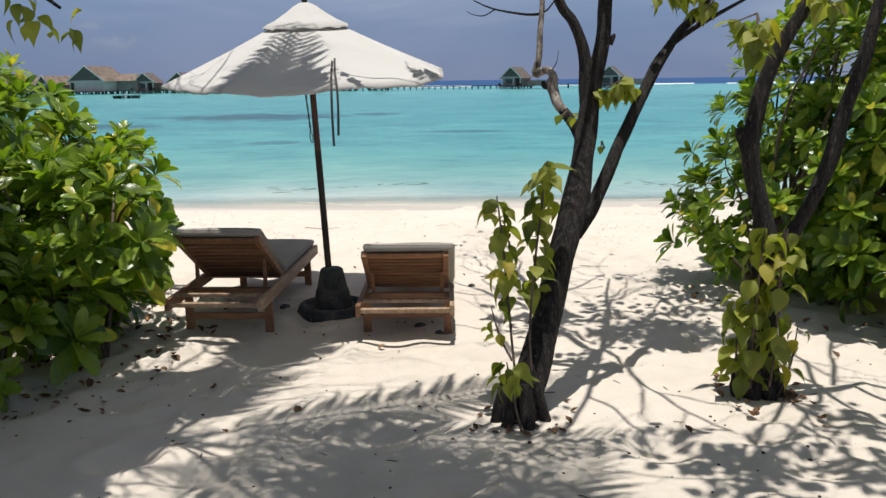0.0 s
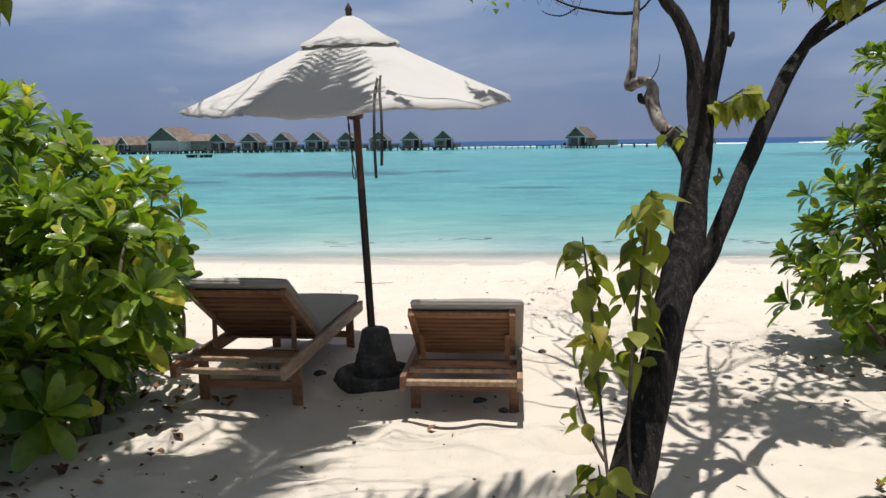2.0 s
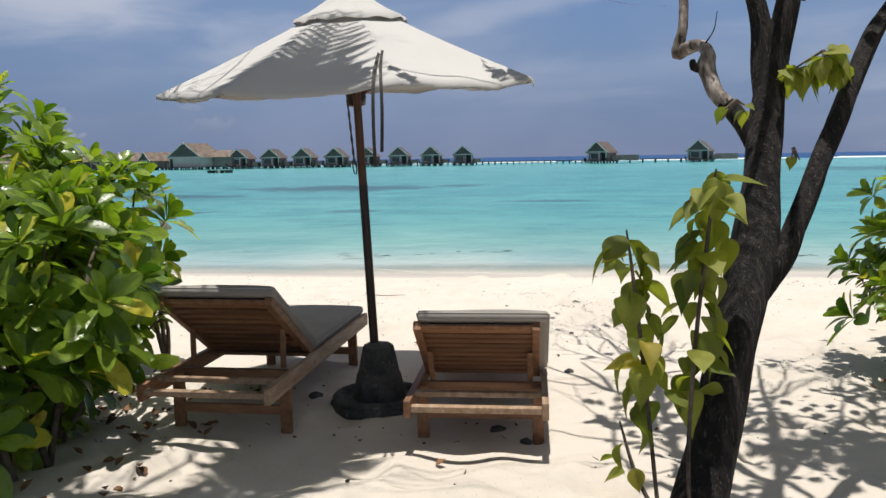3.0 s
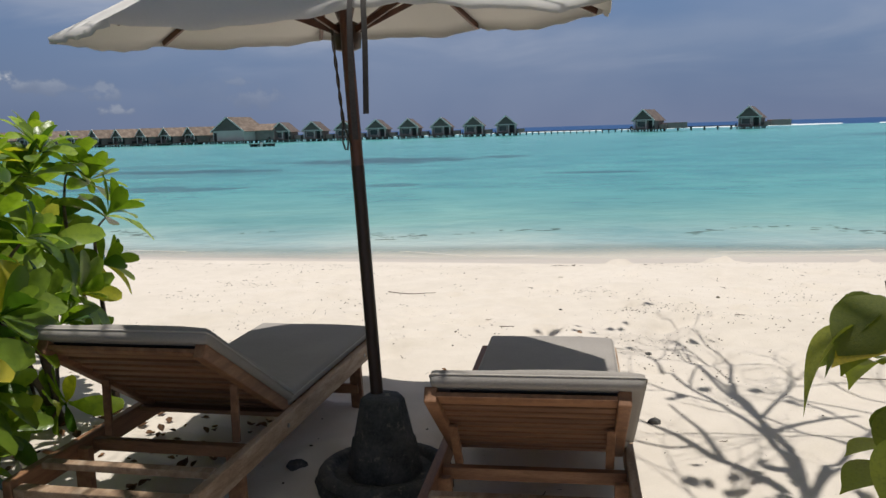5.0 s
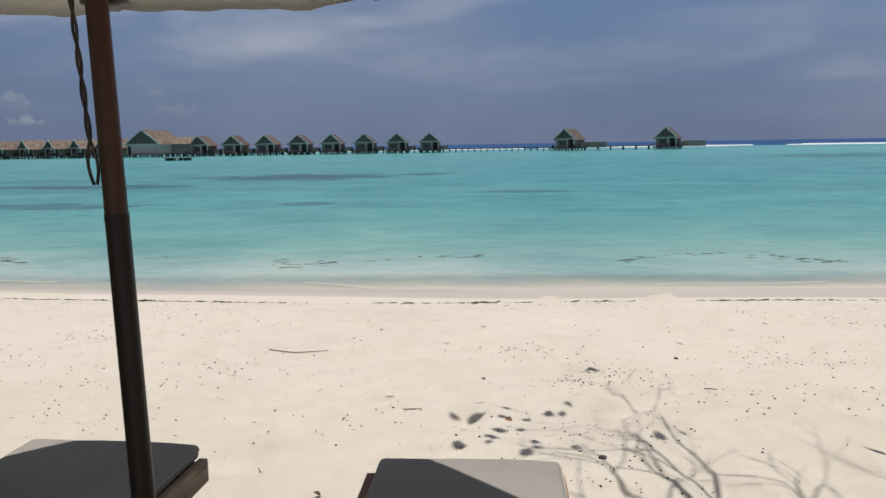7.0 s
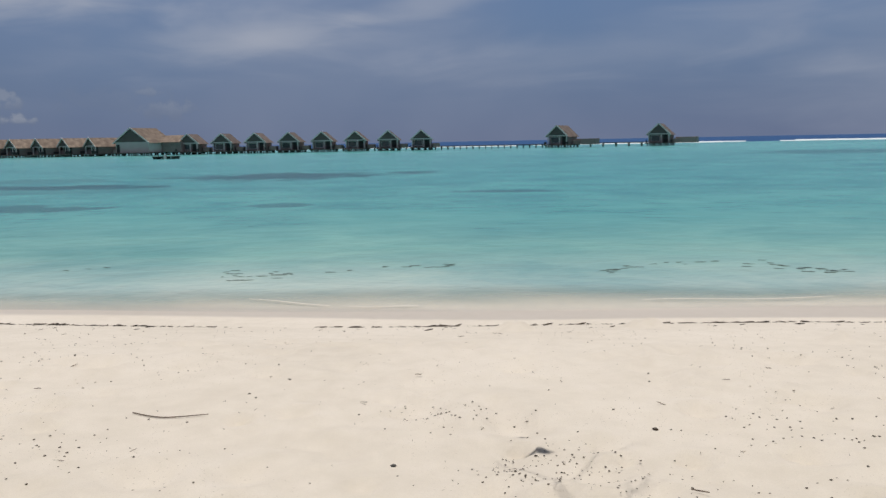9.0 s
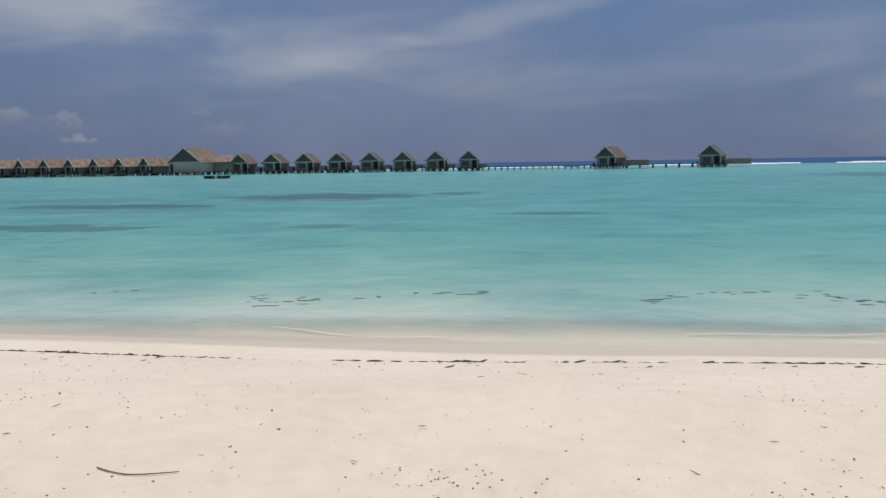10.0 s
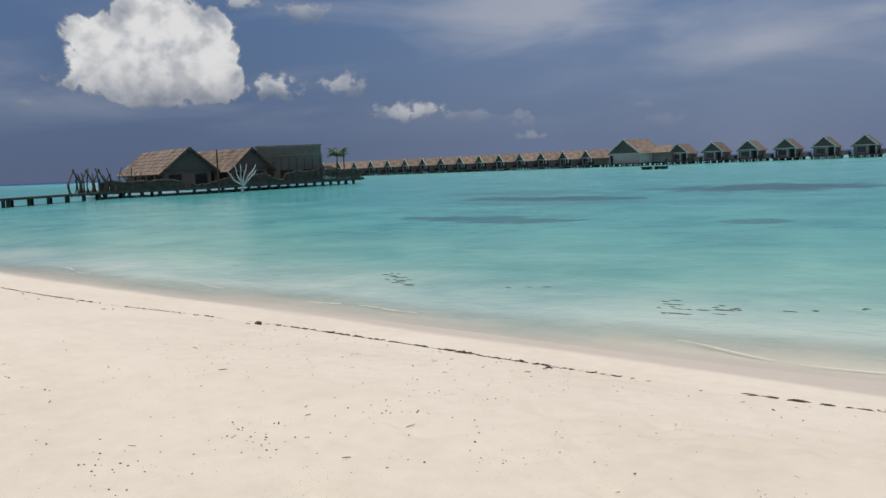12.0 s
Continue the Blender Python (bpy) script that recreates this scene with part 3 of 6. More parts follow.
# ---- sun loungers ----
def sun_lounger(at, turn_z, label, head_y, head_z, rail_z, hinge_y, slip):
    """Origin: middle of the head end, on the sand; +y towards the foot end."""
    top = thing("sun_lounger", at, turn_z, label, "lounger", "pair of sun loungers")
    half, length = 0.335, 2.0
    for s in (-1, 1):
        part("side_rail", beam((s * half, 0, rail_z), (s * half, length, rail_z), 0.034, 0.085, 0.006), TEAK_GREY if s > 0 else TEAK, top)
        for y, lean in ((0.36, 0.0), (1.76, 0.03)):
            part("leg", beam((s * (half - 0.032), y, -0.03), (s * (half - 0.032), y - lean, rail_z + 0.02), 0.032, 0.062, 0.005, up=(1, 0, 0)), TEAK, top)
        part("bolt", lathe([(0.009, 0), (0.009, 0.004)], 8), STEEL, top).matrix_local = pose(s * half + (0.018 if s > 0 else -0.022), 0.72, rail_z, 0, 90, 0)
        part("bolt", lathe([(0.009, 0), (0.009, 0.004)], 8), STEEL, top).matrix_local = pose(s * half + (0.018 if s > 0 else -0.022), 1.74, rail_z, 0, 90, 0)
    for y, z, wide, tall in ((0.03, rail_z + 0.0, 0.05, 0.03), (0.17, rail_z + 0.035, 0.04, 0.026), (0.45, rail_z + 0.0, 0.035, 0.045), (0.36, 0.13, 0.026, 0.05), (1.73, 0.13, 0.026, 0.05), (length - 0.03, rail_z, 0.03, 0.07)):
        part("crossbar", beam((-half + 0.018, y, z), (half - 0.018, y, z), wide, tall, 0.004), TEAK_GREY if z > 0.25 and y < 0.2 else TEAK_CROSS, top)
    shared = finish("seat_slat", beam((-half + 0.02, 0, 0), (half - 0.02, 0, 0), 0.058, 0.018, 0.003), TEAK_CROSS)
    for k in range(15):
        part("seat_slat", shared, TEAK, top).location = (0, 0.78 + k * 0.078, rail_z + 0.03)
    hinge, head = Vector((0, hinge_y, rail_z + 0.03)), Vector((0, head_y, head_z))
    along = (head - hinge)
    up = Vector((0, along.z, -along.y)).normalized()
    for s in (-1, 1):
        off = Vector((s * 0.292, 0, 0))
        part("backrest_stile", beam(hinge + off, head + off, 0.04, 0.05, 0.005, up=up), TEAK, top)
        a = hinge + along * 0.55 + Vector((s * 0.26, 0, 0)) - up * 0.02
        part("prop", beam(a, (s * 0.26, 0.46, rail_z + 0.03), 0.014, 0.03, 0.003, up=(1, 0, 0)), TEAK, top)
    part("head_rail", beam(head - along * 0.03 + Vector((-0.272, 0, 0)), head - along * 0.03 + Vector((0.272, 0, 0)), 0.04, 0.016, 0.003, up=up), TEAK, top)
    for k in range(10):
        p = hinge + along * (0.03 + 0.098 * k)
        part("backrest_slat", beam(p + Vector((-0.272, 0, 0)), p + Vector((0.272, 0, 0)), 0.044, 0.014, 0.003, up=up), TEAK_CROSS, top)

    def pad(name, a, b, wide, thick, lift):
        d = (b - a)
        n_up = Vector((1, 0, 0)).cross(d).normalized()
        cross = Vector((1, 0, 0))
        if n_up.z < 0:
            n_up, cross = -n_up, -cross
        bm = bmesh.new()
        box((wide, d.length, thick), None, 0.02, bm)
        bmesh.ops.subdivide_edges(bm, edges=[e for e in bm.edges if e.calc_length() > 0.25], cuts=6, use_grid_fill=True)
        for v in bm.verts:
            if v.co.z > 0:
                v.co.z += 0.007 * noise.noise(Vector((v.co.x * 5, v.co.y * 4, lift * 40))) - 0.005 * (abs(v.co.x) / (wide / 2)) ** 3
        m = Matrix.Translation((a + b) / 2 + n_up * lift) @ Matrix((cross, d.normalized(), n_up)).transposed().to_4x4()
        bmesh.ops.transform(bm, matrix=m, verts=bm.verts)
        cushion = part(name, bm, CUSHION, top, "", True)
        # inset dark sheet under the pad, added so the slat gaps read as shaded
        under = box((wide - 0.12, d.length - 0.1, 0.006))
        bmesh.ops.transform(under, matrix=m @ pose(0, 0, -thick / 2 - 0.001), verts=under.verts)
        part("lining", under, LINING_SHADE, cushion, "dark lining sheet that deepens the shade between the slats")
        for rise in (0.004,):
            ring = []
            for sx, sy in ((-1, -1), (1, -1), (1, 1), (-1, 1)):
                cx, cy = sx * (wide / 2 - 0.02), sy * (d.length / 2 - 0.02)
                for q in range(5):
                    t = math.atan2(sy, sx) + (q - 2) * math.pi / 8
                    ring.append(m @ Vector((cx + 0.021 * math.cos(t), cy + 0.021 * math.sin(t), rise)))
            ring.append(ring[0])
            part("piping", tube(ring, [0.0032] * len(ring), 5), PIPING, cushion, "pale piping along the seam", True)
        return cushion

    seat_a = Vector((slip * 0.5, hinge_y - 0.02, rail_z + 0.038))
    pad("seat_cushion", seat_a, Vector((slip * 0.5, length + 0.01, rail_z + 0.038)), 0.64, 0.06, 0.032)
    pad("back_cushion", hinge + Vector((slip, 0, 0)), head + along.normalized() * 0.03 + Vector((slip, 0, 0)), 0.65, 0.056, 0.05)
    return top


sun_lounger((-0.86, 6.29, 0.14), 7.5, "teak sun lounger with a taupe cushion slipped to one side", 0.11, 0.65, 0.255, 0.62, 0.03)
sun_lounger((-2.21, 6.11, 0.145), 5.0, "teak sun lounger with a taupe cushion, mostly in umbrella shade", 0.18, 0.755, 0.305, 0.84, 0.0)


# ---- beach umbrella and its base ----
def umbrella():
    base = Vector((-1.613, 7.1, 0.0))
    lean = Vector((-0.065, 0.05, 1)).normalized()

    def on_pole(z):
        return base + lean * (z / lean.z)

    top = thing("beach_umbrella", (0, 0, 0), 0, "cream canvas beach umbrella open on a dark wooden pole", "umbrella")
    part("pole", tube([on_pole(0.35), on_pole(1.45)], [0.0265, 0.0265], 16), POLE, top, "dark stained lower pole", True)
    part("upper_pole", tube([on_pole(1.445), on_pole(2.55)], [0.0255, 0.0235], 16), POLE_RED, top, "red-brown upper pole", True)
    part("joint_collar", tube([on_pole(1.437), on_pole(1.455)], [0.0272, 0.0272], 16), POLE, top, "", True)
    apex = on_pole(2.6)
    tilt = Matrix.Translation(apex) @ pose(0, 0, 0, 4.6, -0.7, 0)
    part("finial", lathe([(0.014, 0.0), (0.024, 0.02), (0.02, 0.032), (0.026, 0.045), (0.018, 0.065), (0.006, 0.085), (0.001, 0.095)], 14), POLE, top, "turned dark wooden finial", True).matrix_local = tilt
    ribs, first, big_r, drop = 8, radians(30), 1.14, 0.562

    def cloth(u, v, r0, r1, z0, z1, bow, sag, flutter, seed):
        """u: 0..1 from rib to rib, v: 0..1 outward."""
        k = (u - 0.5) * 2
        r = r0 + (r1 - r0) * v
        flat_r = r * math.cos(math.pi / ribs) / math.cos((u - 0.5) * 2 * math.pi / ribs)
        z = z0 + (z1 - z0) * v - bow * math.sin(math.pi * v) * 0.5
        z += sag * (1 - k * k) * v
        z += flutter * (1 - k * k) * v * v * noise.noise(Vector((u * 2.5 + seed, v * 1.5, seed * 1.7)))
        z -= 0.007 * v ** 6 * abs(math.sin(2.5 * math.pi * u + seed))
        return flat_r * (1 + 0.012 * (1 - k * k) * v), z

    for side in range(ribs):
        bm = bmesh.new()
        nu, nv = 14, 14
        grid = []
        for j in range(nv + 1):
            row = []
            for i in range(nu + 1):
                r, z = cloth(i / nu, j / nv, 0.05, big_r, -0.06, -drop, 0.03, -0.02, 0.028, side * 3.0)
                if i in (0, nu):
                    z = -0.06 + (-drop + 0.06) * j / nv - 0.03 * math.sin(math.pi * j / nv) * 0.5
                a = first + (side + i / nu) * 2 * math.pi / ribs
                row.append(bm.verts.new((r * math.cos(a), r * math.sin(a), z)))
            grid.append(row)
        low = []
        for i in range(nu + 1):
            v = grid[-1][i].co
            low.append(bm.verts.new((v.x * 0.998, v.y * 0.998, v.z - 0.022 - 0.004 * math.sin(i * 2.1 + side))))
        grid.append(low)
        for a, b in zip(grid, grid[1:]):
            for i in range(nu):
                bm.faces.new((a[i], b[i], b[i + 1], a[i + 1]))
        thicken(bm, 0.0022)
        part("canopy_panel", bm, CANVAS, top, "", True).matrix_local = tilt
        a = first + side * 2 * math.pi / ribs
        d = Vector((math.cos(a), math.sin(a), 0))
        tip = d * (big_r - 0.03) + Vector((0, 0, -drop - 0.012))
        rib = part("rib", beam(d * 0.05 + Vector((0, 0, -0.1)), tip, 0.018, 0.026, 0.003), POLE_RED, top, "wooden rib under the canvas")
        rib.matrix_local = tilt
        part("strut", beam(d * 0.045 + Vector((0, 0, -0.6)), d * 0.6 + Vector((0, 0, -0.36)), 0.016, 0.024, 0.003), POLE_RED, rib)
    for side in range(ribs):
        bm = bmesh.new()
        rows = []
        for j, (r, z) in enumerate([(0.035, 0.005), (0.085, -0.018), (0.16, -0.072), (0.25, -0.128), (0.335, -0.168), (0.345, -0.19)]):
            row = []
            for i in range(9):
                a = first + (side + i / 8) * 2 * math.pi / ribs
                rr = r * math.cos(math.pi / ribs) / math.cos((i / 8 - 0.5) * 2 * math.pi / ribs)
                wave = 0.016 * (abs(math.sin(i / 8 * math.pi * 1.5 + side)) - 0.4) * (j / 5) ** 3
                row.append(bm.verts.new((rr * math.cos(a), rr * math.sin(a), z + wave)))
            rows.append(row)
        for a, b in zip(rows, rows[1:]):
            for i in range(8):
                bm.faces.new((a[i], b[i], b[i + 1], a[i + 1]))
        thicken(bm, 0.0022)
        part("vent_flap", bm, CANVAS, top, "cream vent cap over the top opening", True).matrix_local = tilt
    part("hub", lathe([(0.03, -0.06), (0.055, -0.05), (0.06, 0.0), (0.05, 0.05), (0.03, 0.06)], 16), POLE, top, "turned runner hub", True).matrix_local = tilt @ pose(0, 0, -0.62)
    part("top_hub", lathe([(0.03, -0.04), (0.06, -0.03), (0.06, 0.02), (0.03, 0.03)], 16), POLE, top, "", True).matrix_local = tilt @ pose(0, 0, -0.11)

    def ribbon(points, wide, seed):
        bm = bmesh.new()
        ps, rr = smooth_path(points, [1] * len(points), 5)
        last = None
        for k, p in enumerate(ps):
            a = seed + 0.25 * math.sin(k * 0.12 + seed)
            s = Vector((math.cos(a), math.sin(a), 0)) * wide / 2
            pair = (bm.verts.new(p - s), bm.verts.new(p + s))
            if last:
                bm.faces.new((last[0], last[1], pair[1], pair[0]))
            last = pair
        thicken(bm, 0.0018)
        return bm

    # closing straps: over the near edge, and down along the pole
    part("strap", ribbon([(-1.41, 6.63, 2.16), (-1.365, 6.42, 2.06), (-1.32, 6.24, 1.965), (-1.31, 6.2, 1.75), (-1.305, 6.2, 1.57)], 0.016, 0.3), STRAP, top, "grey canvas strap hanging over the edge", True)
    part("strap", ribbon([(-1.395, 6.63, 2.16), (-1.34, 6.42, 2.06), (-1.285, 6.25, 1.97), (-1.27, 6.21, 1.82), (-1.275, 6.21, 1.64)], 0.016, 0.5), STRAP, top, "grey canvas strap hanging over the edge", True)
    for turn_by in (0.0, math.pi):
        pts = []
        for k in range(41):
            z = 2.02 - 0.5 * k / 40
            a, wide = k * 0.55 + turn_by, 0.004 if k < 33 else 0.004 + 0.008 * math.sin((k - 33) / 7 * math.pi)
            pts.append(on_pole(z) + Vector((-0.06 + 0.022 * k / 40 + wide * math.cos(a if k < 33 else turn_by), -0.01 + wide * math.sin(a if k < 33 else turn_by), 0)))
        part("cord", tube(pts, [0.0038] * 41, 6), WICKER, top, "dark twisted cord with a loop", True)

    foot = thing("umbrella_base", (base.x, base.y, 0.1), 0, "dark cast stone umbrella base standing in the sand", "umbrella base")
    part("plate", lathe([(0.285, 0.0), (0.298, 0.05), (0.288, 0.085), (0.15, 0.09)], 16), STONE, foot, "round grooved base plate")
    part("rim", lathe([(0.21, 0.085), (0.225, 0.118), (0.25, 0.124), (0.272, 0.115), (0.285, 0.085)], 24), STONE, foot, "raised round rim", True)
    part("block", lathe([(0.162, 0.085), (0.156, 0.115), (0.14, 0.2), (0.133, 0.236), (0.124, 0.25), (0.112, 0.31), (0.093, 0.4), (0.082, 0.414), (0.034, 0.418)], 8), STONE, foot, "tapered eight-sided block").rotation_euler = (0, 0, 0.3)
    for ob in foot.children:
        mod = ob.modifiers.new("worn_edges", "BEVEL")
        mod.width, mod.segments = 0.008, 2


umbrella()


# ---- trees ----
HEART_CO, HEART_FACES = leaf_shape(1.0, HEART, 0.25, 0.35)
HEART_MESHES = []
for k in range(4):
    co, faces = leaf_shape(1.0, HEART, 0.15 + 0.1 * k, 0.2 + 0.15 * k)
    me = bpy.data.meshes.new("leaf")
    me.from_pydata(co.tolist(), [], faces)
    me.materials.append(HEART_LEAF)
    me.polygons.foreach_set("use_smooth", [True] * len(me.polygons))
    HEART_MESHES.append(me)


def leaves_along(parent, points, count, size, rng, spread=0.07, lo=0.0):
    """Hanging heart-shaped leaves on a thin shoot, each a piece of its own, with its stalk end on the shoot."""
    ps, _ = smooth_path(points, [1] * len(points), 8)
    for k in range(count):
        t = lo + (1 - lo) * (k + rng.random()) / count
        p = ps[min(int(t * (len(ps) - 1)), len(ps) - 1)]
        a = rng.uniform(0, 2 * math.pi)
        d = Vector((math.cos(a), math.sin(a), rng.uniform(-2.0, 0.05)))
        ob = part("leaf", rng.choice(HEART_MESHES), None, parent)
        ob.matrix_local = aim(p + Vector((math.cos(a), math.sin(a), rng.uniform(-0.3, 0.2))) * spread * rng.random(), d, rng.uniform(-0.5, 0.5), size * rng.uniform(0.65, 1.2))


def twigs(bm, start, direction, length, radius, depth, rng, tips, low):
    """A branching, slightly crooked limb; the ends are gathered in tips."""
    p, d, pts, rad = Vector(start), Vector(direction).normalized(), [Vector(start)], [radius]
    steps = 5
    for k in range(steps):
        d = (d + Vector((rng.uniform(-1, 1), rng.uniform(-1, 1), rng.uniform(-0.7, 0.7))) * 0.22).normalized()
        if p.z < low:
            d = Vector((d.x, d.y, abs(d.z) + 0.15)).normalized()
        p = p + d * length / steps
        pts.append(p.copy())
        rad.append(radius * (1 - 0.6 * (k + 1) / steps))
        if depth and k >= 1:
            side = (d + Vector((rng.uniform(-1, 1), rng.uniform(-1, 1), rng.uniform(-0.25, 0.5))) * 0.95).normalized()
            twigs(bm, p, side, length * rng.uniform(0.45, 0.7), rad[-1] * 0.7, depth - 1, rng, tips, low)
    tube(pts, rad, 5, bm)
    tips.append((p, d))
    if depth == 0:
        tips.append((pts[3], d))


def tree(name, at, label, trunk, limbs, shoots, tufts, crown, seed):
    """Everything in metres of the world; the thing's origin is the foot of the trunk."""
    rng = random.Random(seed)
    top = thing(name, at, 0, label, "tree", "trees in the sand")
    o = Vector(at)

    def here(points):
        return [Vector(p) - o for p in points]

    bm = bmesh.new()
    limb(here([p for p, _ in trunk]), [r * (0.95 if k < 2 else 0.84) for k, (_, r) in enumerate(trunk)], 16, bm, 0.28, seed)
    for k in range(7):
        a = 2 * math.pi * k / 7 + rng.uniform(-0.3, 0.3)
        r = trunk[0][1]
        limb(here([(at[0] + math.cos(a) * r * 0.55, at[1] + math.sin(a) * r * 0.55, at[2] + 0.24), (at[0] + math.cos(a) * r * 0.95, at[1] + math.sin(a) * r * 0.95, at[2] + 0.08),
                   (at[0] + math.cos(a) * r * 1.4, at[1] + math.sin(a) * r * 1.4, at[2] - 0.05)]), [r * 0.35, r * 0.33, r * 0.2], 7, bm, 0.3, seed + k)
    part("trunk", bm, BARK, top, "dark furrowed bark", True)
    for k, line in enumerate(limbs):
        part("limb", limb(here([p for p, _ in line]), [r * 0.82 for _, r in line], 10, None, 0.35, seed + 11 * k), BARK, top, "", True)
    for line, count, size, lo in shoots:
        pts = here(line)
        shoot = part("shoot", limb(pts, [0.007] * (len(pts) - 1) + [0.003], 6, None, 0.1), TWIG, top, "thin leafy shoot", True)
        leaves_along(shoot, pts, count, size, rng, 0.06, lo)
    for center, wide, count, size in tufts:
        c = Vector(center) - o
        ends = [c + Vector((rng.uniform(-1, 1) * wide[0], rng.uniform(-1, 1) * wide[1], rng.uniform(-1, 0.6) * wide[2])) for _ in range(4)]
        bm = bmesh.new()
        for e in ends:
            limb([c + Vector((0, 0, wide[2] * 0.6)), (c + e) / 2 + Vector((0, 0, wide[2] * 0.3)), e], [0.006, 0.004, 0.002], 5, bm, 0.1)
        tuft = part("leafy_twig", bm, TWIG, top)
        for k in range(count):
            e = rng.choice(ends)
            p = c.lerp(e, rng.uniform(0.3, 1.05)) + Vector((0, 0, wide[2] * 0.25))
            a = rng.uniform(0, 2 * math.pi)
            ob = part("leaf", rng.choice(HEART_MESHES), None, tuft)
            ob.matrix_local = aim(p, (math.cos(a), math.sin(a), rng.uniform(-1.6, 0.1)), rng.uniform(-0.5, 0.5), size * rng.uniform(0.6, 1.2))
    bm, tips = bmesh.new(), []
    for start, d, length, radius, depth in crown["limbs"]:
        twigs(bm, Vector(start) - o, d, length, radius, depth, rng, tips, 3.0 - o.z)
    part("branches", bm, TWIG, top, "bare upper branches", True)
    pieces = []
    for p, d in tips:
        if rng.random() > crown["leafy"] or p.z + o.z < 2.85:
            continue
        for _ in range(crown["leaves"]):
            a = rng.uniform(0, 2 * math.pi)
            pieces.append((HEART_CO, HEART_FACES, aim(p + Vector((rng.uniform(-1, 1), rng.uniform(-1, 1), rng.uniform(-1, 0.6))) * 0.13, (math.cos(a), math.sin(a), rng.uniform(-0.8, 0.3)), rng.uniform(-0.5, 0.5), rng.uniform(0.06, 0.11))))
    if pieces:
        tagged(part("crown", gathered("crown", pieces, CROWN_LEAF, True), None, top, "loose crown of broad green leaves"), kind="stuff")
    return top


